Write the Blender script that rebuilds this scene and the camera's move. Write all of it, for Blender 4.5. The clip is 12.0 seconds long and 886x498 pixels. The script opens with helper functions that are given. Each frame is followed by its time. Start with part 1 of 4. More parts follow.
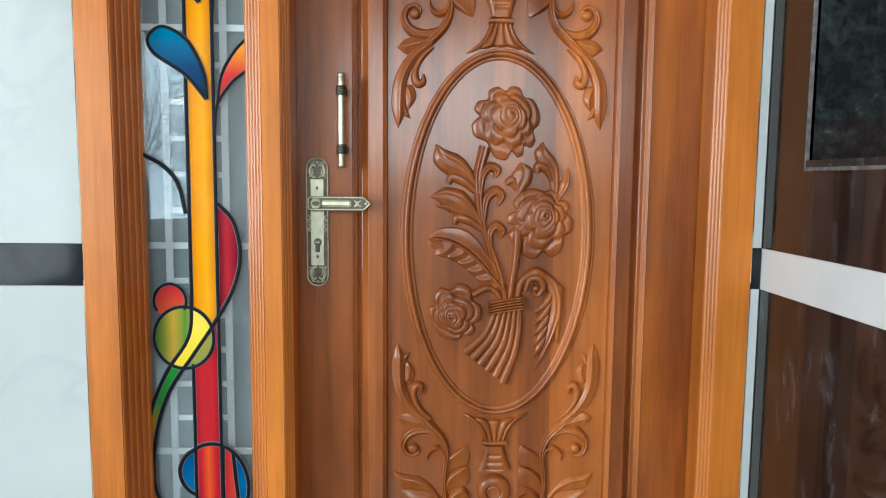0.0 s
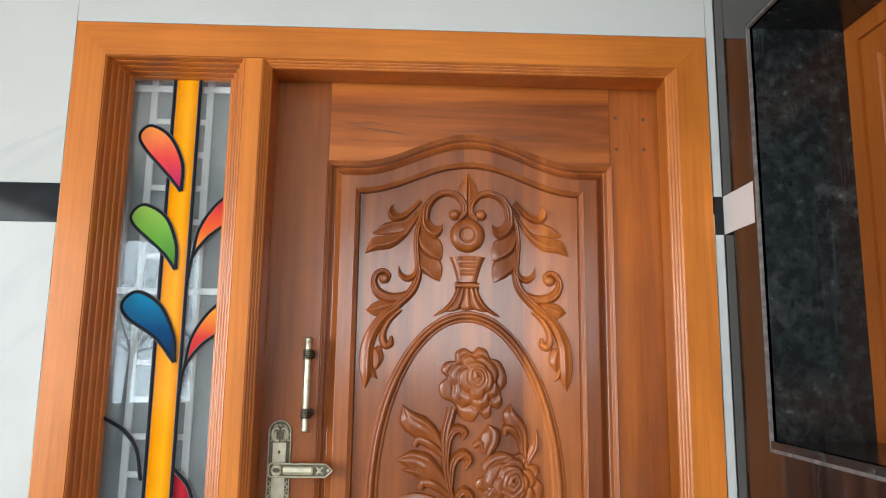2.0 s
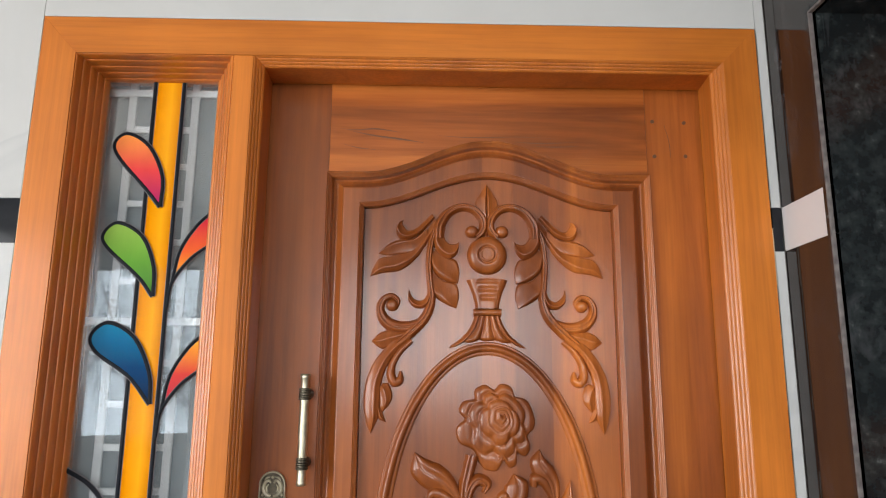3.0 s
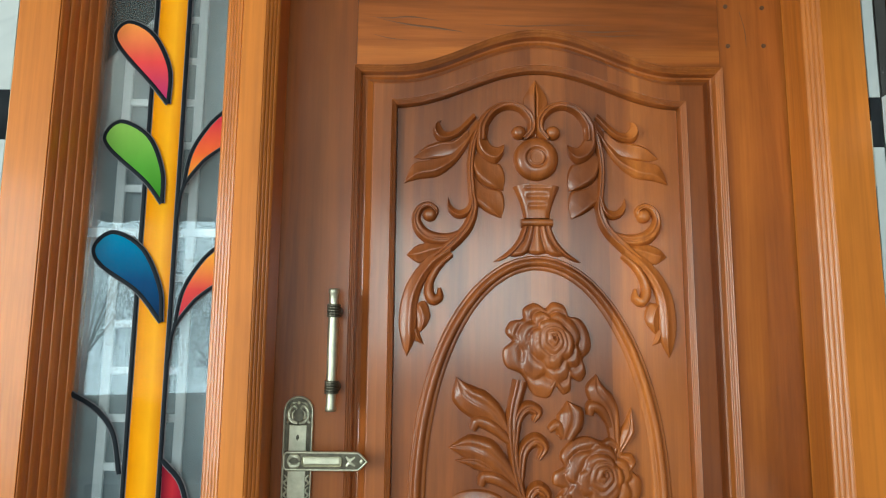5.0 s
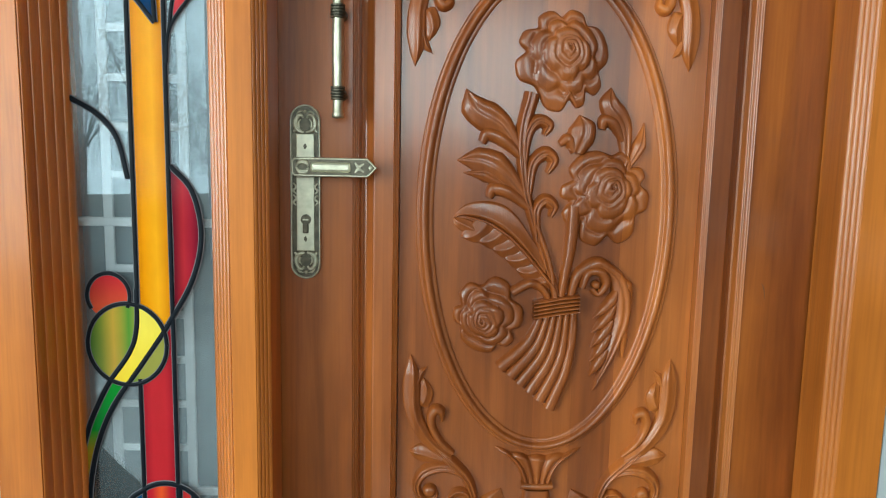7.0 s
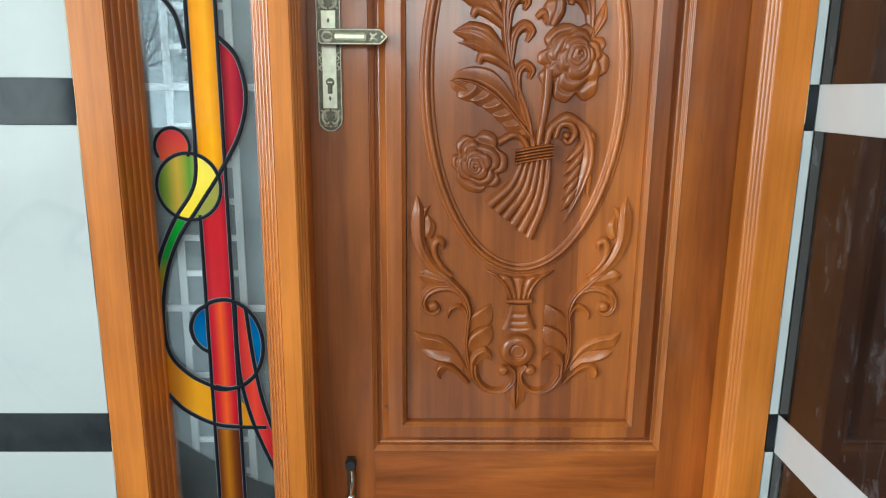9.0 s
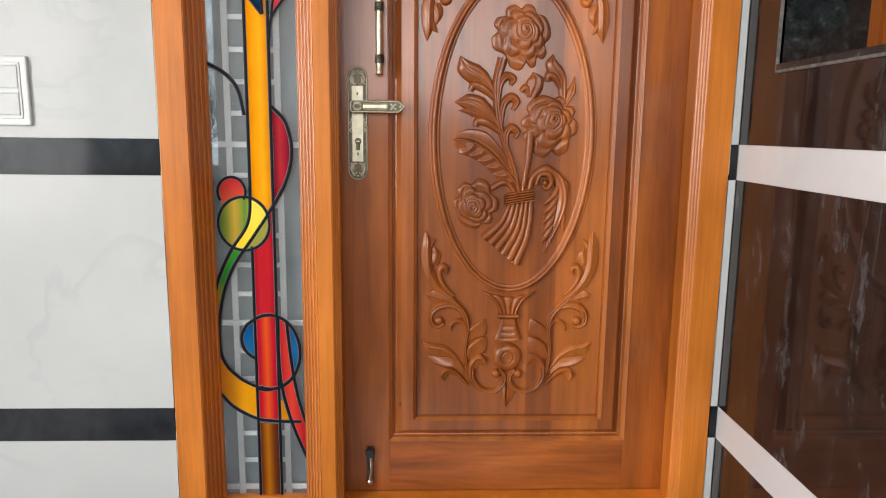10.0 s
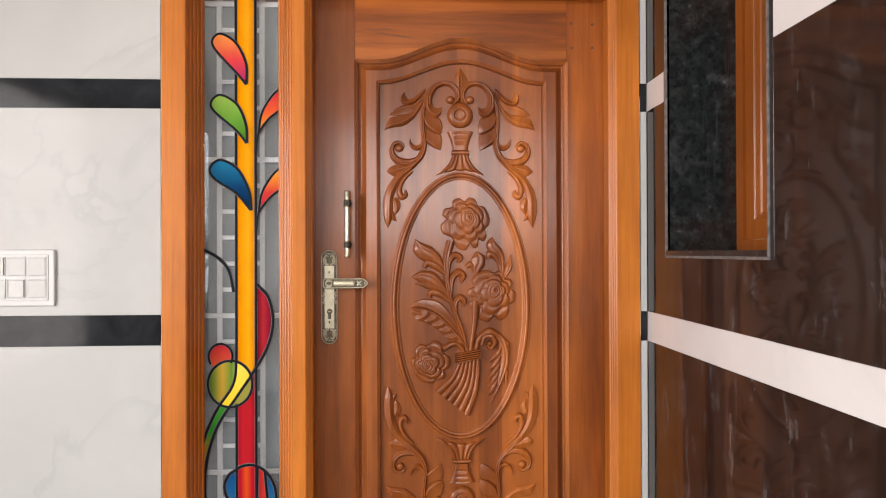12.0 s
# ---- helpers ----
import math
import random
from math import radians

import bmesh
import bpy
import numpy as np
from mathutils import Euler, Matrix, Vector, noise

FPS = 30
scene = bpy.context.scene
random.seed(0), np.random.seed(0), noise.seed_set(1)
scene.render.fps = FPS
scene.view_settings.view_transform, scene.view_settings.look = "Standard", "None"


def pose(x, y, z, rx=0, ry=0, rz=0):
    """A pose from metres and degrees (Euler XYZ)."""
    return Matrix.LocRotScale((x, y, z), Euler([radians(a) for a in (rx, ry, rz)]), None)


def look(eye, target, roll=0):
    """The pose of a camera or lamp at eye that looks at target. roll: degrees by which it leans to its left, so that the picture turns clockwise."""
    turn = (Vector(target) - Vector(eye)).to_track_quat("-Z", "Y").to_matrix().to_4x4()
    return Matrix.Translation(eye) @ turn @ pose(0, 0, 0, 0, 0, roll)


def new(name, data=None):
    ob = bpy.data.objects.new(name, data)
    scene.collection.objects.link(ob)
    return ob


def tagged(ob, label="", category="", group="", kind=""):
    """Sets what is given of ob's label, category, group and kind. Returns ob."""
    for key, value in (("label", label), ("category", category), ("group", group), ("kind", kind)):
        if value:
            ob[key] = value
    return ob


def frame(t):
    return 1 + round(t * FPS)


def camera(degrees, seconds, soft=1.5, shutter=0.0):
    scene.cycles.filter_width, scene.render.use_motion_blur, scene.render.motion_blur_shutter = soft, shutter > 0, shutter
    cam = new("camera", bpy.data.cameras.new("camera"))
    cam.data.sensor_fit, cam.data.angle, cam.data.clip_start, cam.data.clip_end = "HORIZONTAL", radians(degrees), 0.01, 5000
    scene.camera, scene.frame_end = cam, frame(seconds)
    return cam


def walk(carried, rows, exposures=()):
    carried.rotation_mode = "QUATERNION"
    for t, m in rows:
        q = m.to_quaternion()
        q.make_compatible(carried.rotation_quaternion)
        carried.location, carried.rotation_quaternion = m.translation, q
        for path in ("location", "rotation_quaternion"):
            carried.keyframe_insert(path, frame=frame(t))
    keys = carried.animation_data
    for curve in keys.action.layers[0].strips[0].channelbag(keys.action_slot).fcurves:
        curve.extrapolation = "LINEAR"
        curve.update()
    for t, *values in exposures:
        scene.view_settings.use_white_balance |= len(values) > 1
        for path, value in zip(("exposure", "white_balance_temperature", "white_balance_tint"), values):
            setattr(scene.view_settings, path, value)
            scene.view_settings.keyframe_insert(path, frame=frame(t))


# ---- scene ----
cam = camera(65.2, 12.0, 1.15)
PATH = [
    (0, (-0.176, -1.618, 1.17), (-0.13, 0.371, 0.973), 0.5),
    (0.5, (-0.171, -1.63, 1.244), (-0.11, 0.368, 1.182), 1.0),
    (1, (-0.162, -1.642, 1.288), (-0.087, 0.355, 1.371), 1.3),
    (1.5, (-0.151, -1.646, 1.332), (-0.075, 0.342, 1.533), 1.1),
    (2, (-0.114, -1.629, 1.361), (-0.058, 0.345, 1.677), 0.8),
    (2.5, (-0.093, -1.565, 1.378), (-0.04, 0.4, 1.749), 0.6),
    (2.7, (-0.109, -1.505, 1.383), (-0.058, 0.456, 1.773), 0.5),
    (4.3, (-0.169, -1.254, 1.362), (-0.167, 0.706, 1.758), 0.5),
    (4.5, (-0.179, -1.253, 1.339), (-0.167, 0.71, 1.722), 0.4),
    (5, (-0.183, -1.24, 1.302), (-0.181, 0.739, 1.592), 0.5),
    (5.5, (-0.194, -1.228, 1.27), (-0.187, 0.765, 1.442), 0.5),
    (6, (-0.191, -1.218, 1.25), (-0.192, 0.782, 1.269), 0.7),
    (6.5, (-0.182, -1.209, 1.216), (-0.196, 0.786, 1.074), 0.8),
    (7, (-0.2, -1.203, 1.134), (-0.186, 0.78, 0.875), 1.15),
    (7.5, (-0.214, -1.204, 1.036), (-0.194, 0.764, 0.677), 1.2),
    (7.7, (-0.226, -1.207, 1.0), (-0.192, 0.752, 0.597), 1.15),
    (9.3, (-0.21, -1.639, 1.013), (-0.178, 0.311, 0.569), 0.4),
    (9.5, (-0.22, -1.716, 1.027), (-0.183, 0.24, 0.613), 0.4),
    (10, (-0.266, -1.902, 1.054), (-0.196, 0.068, 0.718), 0.6),
    (10.5, (-0.257, -2.039, 1.08), (-0.164, -0.058, 0.819), 0.6),
    (11, (-0.215, -2.159, 1.137), (-0.134, -0.169, 0.955), 0.2),
    (11.5, (-0.193, -2.218, 1.183), (-0.104, -0.221, 1.103), -0.1),
    (12, (-0.18, -2.234, 1.213), (-0.079, -0.236, 1.222), -0.2),
]
EXPOSURES = [(0.0, 0.05, 5700, -3), (1.4, 0.05, 5800, -2), (2.0, 0.06, 6200, 6), (2.6, 0.02, 6450, 11), (4.3, -0.10, 6050, 2), (5.0, -0.05, 5800, -10), (7.7, -0.05, 5650, -10), (9.5, 0.05, 5850, -1), (9.9, 0.0, 6450, 9), (10.3, -0.04, 6700, 13), (12.0, -0.04, 6950, 17)]
walk(cam, [(t, look(eye, target, roll)) for t, eye, target, roll in PATH], EXPOSURES)
SIDE, FRONT = 130.0, 52.0

# ---- light ----
world = bpy.data.worlds.new("sky")
scene.world = world
world.use_nodes = True
wn = world.node_tree.nodes
sky = wn.new("ShaderNodeTexSky")
sky.sky_type, sky.sun_disc = "NISHITA", False
sky.sun_elevation, sky.sun_rotation = radians(48), radians(250)
world.node_tree.links.new(sky.outputs[0], wn["Background"].inputs[0])
wn["Background"].inputs[1].default_value = 0.15


def area(name, eye, target, w, h, watts, color):
    lamp = bpy.data.lights.new(name, "AREA")
    lamp.shape, lamp.size, lamp.size_y, lamp.energy, lamp.color = "RECTANGLE", w, h, watts, color
    ob = new(name, lamp)
    ob.matrix_world = look(eye, target)
    return ob


# sky light in the two open sides of the porch
area("porch_side_skylight", (-2.72, -2.68, 1.39), (0.0, -2.68, 1.39), 1.74, 1.80, SIDE, (1.0, 0.99, 0.97))
area("porch_front_skylight", (0.02, -4.38, 1.83), (0.02, 0.0, 1.83), 1.7, 1.06, FRONT, (1.0, 0.985, 0.96))


# ---- materials ----
def material(name, rough=0.5, metal=0.0, spec=0.5, coat=0.0):
    m = bpy.data.materials.new(name)
    m.use_nodes = True
    b = m.node_tree.nodes["Principled BSDF"]
    b.inputs["Roughness"].default_value, b.inputs["Metallic"].default_value = rough, metal
    b.inputs["Specular IOR Level"].default_value, b.inputs["Coat Weight"].default_value = spec, coat
    b.inputs["Coat Roughness"].default_value = 0.15
    return m, m.node_tree.nodes, m.node_tree.links, b


def node(nodes, kind, **values):
    n = nodes.new(kind)
    for key, value in values.items():
        n.inputs[key.replace("_", " ")].default_value = value
    return n


def ramp(nodes, stops):
    r = nodes.new("ShaderNodeValToRGB")
    els = r.color_ramp.elements
    while len(els) < len(stops):
        els.new(0.5)
    for e, (p, c) in zip(els, stops):
        e.position, e.color = p, (*c, 1)
    return r


def coords(nodes, links, scale):
    tc = nodes.new("ShaderNodeTexCoord")
    mp = nodes.new("ShaderNodeMapping")
    mp.inputs["Scale"].default_value = scale
    links.new(tc.outputs["Object"], mp.inputs[0])
    return mp.outputs[0]


def bump(nodes, links, b, height, strength, distance):
    n = nodes.new("ShaderNodeBump")
    n.inputs["Strength"].default_value, n.inputs["Distance"].default_value = strength, distance
    links.new(height, n.inputs["Height"])
    links.new(n.outputs[0], b.inputs["Normal"])


def mix(nodes, links, kind, fac, a, c):
    n = nodes.new("ShaderNodeMix")
    n.data_type, n.blend_type = "RGBA", kind
    for socket, value in ((n.inputs[0], fac), (n.inputs[6], a), (n.inputs[7], c)):
        if isinstance(value, bpy.types.NodeSocket):
            links.new(value, socket)
        else:
            socket.default_value = value if isinstance(value, float) else (*value, 1)
    return n.outputs[2]


def wood(name, dark, mid, light, along="z", strips=0.0, rough=0.36, coat=0.30, figure=0.75, sheen=0.15, tooled=0.0):
    """Varnished teak: long grain, fine pores, and glued staves of slightly different tone."""
    m, n, l, b = material(name, rough, 0, 0.26, coat)
    b.inputs["Coat Roughness"].default_value = sheen
    s = {"z": (1, 1, 0.07), "x": (0.07, 1, 1)}[along]
    big = node(n, "ShaderNodeTexNoise", Scale=9.0, Detail=5.0, Roughness=0.55, Distortion=1.1)
    l.new(coords(n, l, s), big.inputs["Vector"])
    fine = node(n, "ShaderNodeTexNoise", Scale=150.0, Detail=3.0, Roughness=0.6)
    l.new(coords(n, l, {"z": (1, 1, 0.03), "x": (0.03, 1, 1)}[along]), fine.inputs["Vector"])
    r = ramp(n, [(0.26, dark), (0.5, mid), (0.74, light)])
    l.new(big.outputs[0], r.inputs[0])
    col = mix(n, l, "MULTIPLY", 0.3, r.outputs[0], ramp_of(n, l, fine.outputs[0], [(0.3, (0.55, 0.5, 0.45)), (0.6, (1, 1, 1))]))
    if strips:
        vor = n.new("ShaderNodeTexVoronoi")
        vor.voronoi_dimensions = "1D"
        vor.inputs["Scale"].default_value, vor.inputs["Randomness"].default_value = 1 / strips, 0.6
        sep = n.new("ShaderNodeSeparateXYZ")
        l.new(coords(n, l, (1, 1, 1)), sep.inputs[0])
        l.new(sep.outputs[0], vor.inputs["W"])
        sc = n.new("ShaderNodeSeparateColor")
        l.new(vor.outputs["Color"], sc.inputs[0])
        tone = ramp_of(n, l, sc.outputs[0], [(0.0, (0.72, 0.67, 0.62)), (0.5, (0.96, 0.93, 0.90)), (1.0, (1.24, 1.26, 1.12))])
        col = mix(n, l, "MULTIPLY", 1.0, col, tone)
    band = node(n, "ShaderNodeTexNoise", Scale=13.0, Detail=6.0, Roughness=0.62, Distortion=1.6)
    l.new(coords(n, l, {"z": (1, 1, 0.085), "x": (0.085, 1, 1)}[along]), band.inputs["Vector"])
    col = mix(n, l, "MULTIPLY", figure, col, ramp_of(n, l, band.outputs[0], [(0.32, (0.66, 0.60, 0.56)), (0.5, (0.98, 0.96, 0.94)), (0.68, (1.15, 1.13, 1.08))]))
    cloud = node(n, "ShaderNodeTexNoise", Scale=3.4, Detail=4.0, Roughness=0.6)
    l.new(coords(n, l, {"z": (1, 1, 0.45), "x": (0.45, 1, 1)}[along]), cloud.inputs["Vector"])
    col = mix(n, l, "MULTIPLY", 0.8, col, ramp_of(n, l, cloud.outputs[0], [(0.3, (0.66, 0.61, 0.57)), (0.52, (0.95, 0.92, 0.9)), (0.7, (1.2, 1.17, 1.12))]))
    l.new(col, b.inputs["Base Color"])
    l.new(ramp_of(n, l, cloud.outputs[0], [(0.3, (rough - 0.06,) * 3), (0.7, (rough + 0.08,) * 3)]), b.inputs["Roughness"])
    bump(n, l, b, fine.outputs[0], 0.45, 0.0007)
    if tooled:
        marks = node(n, "ShaderNodeTexNoise", Scale=55.0, Detail=3.0, Roughness=0.55)
        l.new(coords(n, l, (1, 1, 0.7)), marks.inputs["Vector"])
        under = n.new("ShaderNodeBump")
        under.inputs["Strength"].default_value, under.inputs["Distance"].default_value = 0.5, tooled
        l.new(marks.outputs[0], under.inputs["Height"])
        l.new(under.outputs[0], b.inputs["Normal"].links[0].from_node.inputs["Normal"])
    return m


def ramp_of(n, l, socket, stops):
    r = ramp(n, stops)
    l.new(socket, r.inputs[0])
    return r.outputs[0]


def tile(name, stops, scale, rough, vein=None, spec=0.5, swirl=0.6):
    """Polished tile: clouded body, and faint veins where given."""
    m, n, l, b = material(name, rough, 0, spec)
    body = node(n, "ShaderNodeTexNoise", Scale=scale, Detail=6.0, Roughness=0.6, Distortion=swirl)
    l.new(coords(n, l, (1, 1, 1)), body.inputs["Vector"])
    col = ramp_of(n, l, body.outputs[0], stops)
    if vein:
        warp = node(n, "ShaderNodeTexNoise", Scale=1.1, Detail=5.0, Roughness=0.5, Distortion=1.2)
        l.new(coords(n, l, (1, 1, 1.4)), warp.inputs["Vector"])
        line = ramp_of(n, l, warp.outputs[0], [(0.47, (0, 0, 0)), (0.5, (1, 1, 1)), (0.512, (0, 0, 0))])
        thin = node(n, "ShaderNodeTexNoise", Scale=1.7, Detail=2.0)
        l.new(coords(n, l, (1, 1, 1)), thin.inputs["Vector"])
        mask = ramp_of(n, l, thin.outputs[0], [(0.45, (0, 0, 0)), (0.7, (0.75, 0.75, 0.75))])
        col = mix(n, l, "MIX", mix(n, l, "MULTIPLY", 1.0, line, mask), col, vein)
    l.new(col, b.inputs["Base Color"])
    return m


def plain(name, color, rough=0.5, metal=0.0, spec=0.5, scale=40.0, vary=0.12, relief=0.0):
    m, n, l, b = material(name, rough, metal, spec)
    t = node(n, "ShaderNodeTexNoise", Scale=scale, Detail=4.0)
    l.new(coords(n, l, (1, 1, 1)), t.inputs["Vector"])
    lo, hi = [c * (1 - vary) for c in color], [min(1, c * (1 + vary)) for c in color]
    l.new(ramp_of(n, l, t.outputs[0], [(0.3, lo), (0.7, hi)]), b.inputs["Base Color"])
    if relief:
        bump(n, l, b, t.outputs[0], 0.4, relief)
    return m


def stained(name, axis, a, c, stops):
    """Painted art glass, its colour shading from a to c along one axis."""
    m, n, l, b = material(name, 0.10, 0, 0.12)
    sep = n.new("ShaderNodeSeparateXYZ")
    l.new(coords(n, l, (1, 1, 1)), sep.inputs[0])
    mr = n.new("ShaderNodeMapRange")
    mr.inputs[1].default_value, mr.inputs[2].default_value = a, c
    l.new(sep.outputs["XYZ".index(axis)], mr.inputs[0])
    t = node(n, "ShaderNodeTexNoise", Scale=30.0, Detail=3.0)
    l.new(coords(n, l, (1, 1, 0.4)), t.inputs["Vector"])
    col = mix(n, l, "MULTIPLY", 0.35, ramp_of(n, l, mr.outputs[0], stops), ramp_of(n, l, t.outputs[0], [(0.3, (0.75, 0.72, 0.7)), (0.7, (1.1, 1.1, 1.1))]))
    l.new(col, b.inputs["Base Color"])
    return m


WOOD_FRAME = wood("frame_teak", (0.52, 0.150, 0.017), (0.60, 0.184, 0.023), (0.66, 0.216, 0.031), rough=0.41, coat=0.16, figure=0.4)
WOOD_FRAME_H = wood("frame_teak_level", (0.52, 0.150, 0.017), (0.60, 0.184, 0.023), (0.66, 0.216, 0.031), "x", rough=0.41, coat=0.16, figure=0.4)
WOOD_REED = wood("reeded_teak", (0.44, 0.126, 0.016), (0.55, 0.166, 0.022), (0.64, 0.205, 0.031), rough=0.34, coat=0.6, figure=0.3, sheen=0.30)
WOOD_STILE = wood("leaf_teak", (0.17, 0.041, 0.006), (0.30, 0.079, 0.011), (0.42, 0.122, 0.017), rough=0.44, coat=0.50)
WOOD_RAIL = wood("leaf_teak_level", (0.13, 0.032, 0.007), (0.40, 0.112, 0.019), (0.58, 0.186, 0.034), "x", figure=0.95)
WOOD_FIELD = wood("panel_teak", (0.23, 0.061, 0.013), (0.340, 0.097, 0.019), (0.44, 0.135, 0.028), strips=0.07, rough=0.42, coat=0.55, sheen=0.18, tooled=0.0007)
WOOD_CARVED = wood("carved_teak", (0.25, 0.067, 0.014), (0.365, 0.104, 0.020), (0.46, 0.143, 0.029), strips=0.07, rough=0.40, coat=0.42, sheen=0.20, tooled=0.0022)
WOOD_BEAD = wood("bead_teak", (0.25, 0.066, 0.011), (0.39, 0.112, 0.018), (0.50, 0.158, 0.027), rough=0.34, coat=0.9, sheen=0.30)
WOOD_WINDOW = wood("window_teak", (0.28, 0.075, 0.010), (0.36, 0.100, 0.014), (0.43, 0.126, 0.019), rough=0.45, coat=0.2, figure=0.3)
STREAK = plain("mineral_streak", (0.13, 0.040, 0.010), 0.4)
PLUG = plain("wood_plug", (0.10, 0.035, 0.012), 0.5)
WHITE_TILE = tile("white_marble_tile", [(0.3, (0.48, 0.485, 0.47)), (0.7, (0.56, 0.56, 0.545))], 1.6, 0.09, (0.44, 0.45, 0.45), 0.07)
BLACK_TILE = tile("black_border_tile", [(0.3, (0.010, 0.011, 0.013)), (0.75, (0.032, 0.034, 0.038))], 9.0, 0.08, None, 0.09)


def dusty(m, amount):
    """Dried water marks and dust on a polished face."""
    n, l = m.node_tree.nodes, m.node_tree.links
    b = n["Principled BSDF"]
    base = b.inputs["Base Color"].links[0].from_socket
    t = node(n, "ShaderNodeTexNoise", Scale=11.0, Detail=8.0, Roughness=0.7, Distortion=0.4)
    l.new(coords(n, l, (1, 1.6, 0.7)), t.inputs["Vector"])
    patch = node(n, "ShaderNodeTexNoise", Scale=2.6, Detail=3.0)
    l.new(coords(n, l, (1, 1, 1)), patch.inputs["Vector"])
    mask = mix(n, l, "MULTIPLY", 1.0, ramp_of(n, l, t.outputs[0], [(0.55, (0, 0, 0)), (0.74, (amount,) * 3)]), ramp_of(n, l, patch.outputs[0], [(0.38, (0.25,) * 3), (0.62, (1, 1, 1))]))
    run = node(n, "ShaderNodeTexNoise", Scale=9.0, Detail=2.0, Roughness=0.5)
    l.new(coords(n, l, (3, 3, 0.12)), run.inputs["Vector"])
    lines = mix(n, l, "MULTIPLY", 1.0, ramp_of(n, l, run.outputs[0], [(0.595, (0, 0, 0)), (0.61, (amount * 0.22,) * 3), (0.625, (0, 0, 0))]), ramp_of(n, l, patch.outputs[0], [(0.45, (0, 0, 0)), (0.55, (1, 1, 1))]))
    body = mix(n, l, "MIX", lines, base, (0.34, 0.33, 0.34))
    l.new(mix(n, l, "MIX", mask, body, (0.34, 0.34, 0.36)), b.inputs["Base Color"])
    return m


BROWN_TILE = tile("dark_brown_tile", [(0.3, (0.0115, 0.0075, 0.0065)), (0.75, (0.025, 0.0170, 0.0145))], 7.0, 0.062, None, 0.6)
PALE_TILE = tile("pale_border_tile", [(0.3, (0.62, 0.59, 0.58)), (0.75, (0.70, 0.67, 0.66))], 4.0, 0.14)
GRANITE = tile("black_granite", [(0.35, (0.007, 0.009, 0.010)), (0.56, (0.016, 0.020, 0.021)), (0.66, (0.030, 0.036, 0.036)), (0.78, (0.13, 0.15, 0.15))], 46.0, 0.20, None, 0.5, 0.0)
dusty(BROWN_TILE, 0.33)
dusty(GRANITE, 0.35)
GRANITE_EDGE = plain("cut_granite_edge", (0.13, 0.115, 0.11), 0.6, scale=60, vary=0.5)
GROUT = plain("grout", (0.45, 0.45, 0.43), 0.9)
PLASTER = plain("cream_plaster", (0.37, 0.35, 0.32), 0.9, scale=6, vary=0.05)
FLOOR_TILE = tile("floor_tile", [(0.3, (0.13, 0.115, 0.10)), (0.7, (0.19, 0.17, 0.15))], 3.0, 0.15)
BRASS = plain("antique_brass", (0.52, 0.48, 0.36), 0.45, 1.0, scale=60, vary=0.15)
BRASS_DARK = plain("blackened_brass", (0.10, 0.085, 0.06), 0.45, 0.8, scale=90, vary=0.4)
STEEL = plain("chrome_steel", (0.6, 0.6, 0.6), 0.22, 1.0)
RUBBER = plain("black_rubber", (0.02, 0.02, 0.022), 0.5)
PLASTIC = plain("white_plastic", (0.60, 0.60, 0.585), 0.4, vary=0.03)
BACKING = plain("backing_grey", (0.185, 0.225, 0.245), 0.35, scale=9, vary=0.25)
CAME = plain("black_lead_line", (0.006, 0.008, 0.012), 0.45, spec=0.10)
GRILLE = plain("white_grille_paint", (0.85, 0.87, 0.88), 0.5, vary=0.04)
SEALANT = plain("sealant", (0.62, 0.50, 0.34), 0.8, vary=0.3)
GROUND = plain("dry_ground", (0.22, 0.18, 0.13), 0.95, scale=2, vary=0.3)


def pane_material(name, tint, clear):
    """Lightly frosted float glass: part clear, part grey haze, with a sharp surface gloss."""
    m, n, l, b = material(name, 0.04, 0, 0.5)
    t = node(n, "ShaderNodeTexNoise", Scale=14.0, Detail=5.0)
    l.new(coords(n, l, (1, 1, 0.6)), t.inputs["Vector"])
    l.new(ramp_of(n, l, t.outputs[0], [(0.3, [c * 0.8 for c in tint]), (0.7, [c * 1.2 for c in tint])]), b.inputs["Base Color"])
    clean = n.new("ShaderNodeBsdfTransparent")
    ms = n.new("ShaderNodeMixShader")
    ms.inputs[0].default_value = clear
    l.new(b.outputs[0], ms.inputs[1])
    l.new(clean.outputs[0], ms.inputs[2])
    gloss = n.new("ShaderNodeBsdfGlossy")
    gloss.inputs["Roughness"].default_value = 0.008
    fres = n.new("ShaderNodeFresnel")
    fres.inputs["IOR"].default_value = 1.8
    top = n.new("ShaderNodeMixShader")
    l.new(fres.outputs[0], top.inputs[0])
    l.new(ms.outputs[0], top.inputs[1])
    l.new(gloss.outputs[0], top.inputs[2])
    l.new(top.outputs[0], n["Material Output"].inputs[0])
    return m


PANE = pane_material("frosted_pane", (0.20, 0.23, 0.24), 0.84)
PANE_WINDOW = pane_material("window_pane", (0.10, 0.11, 0.11), 0.6)


# ---- mesh helpers ----
def mesh_part(name, verts, faces, mat, parent=None, label="", smooth=False):
    me = bpy.data.meshes.new(name)
    me.from_pydata([tuple(map(float, v)) for v in verts], [], faces)
    me.materials.append(mat)
    if smooth:
        me.polygons.foreach_set("use_smooth", [True] * len(me.polygons))
    me.update()
    ob = new(name, me)
    ob.parent = parent
    if label:
        ob["label"] = label
    return ob


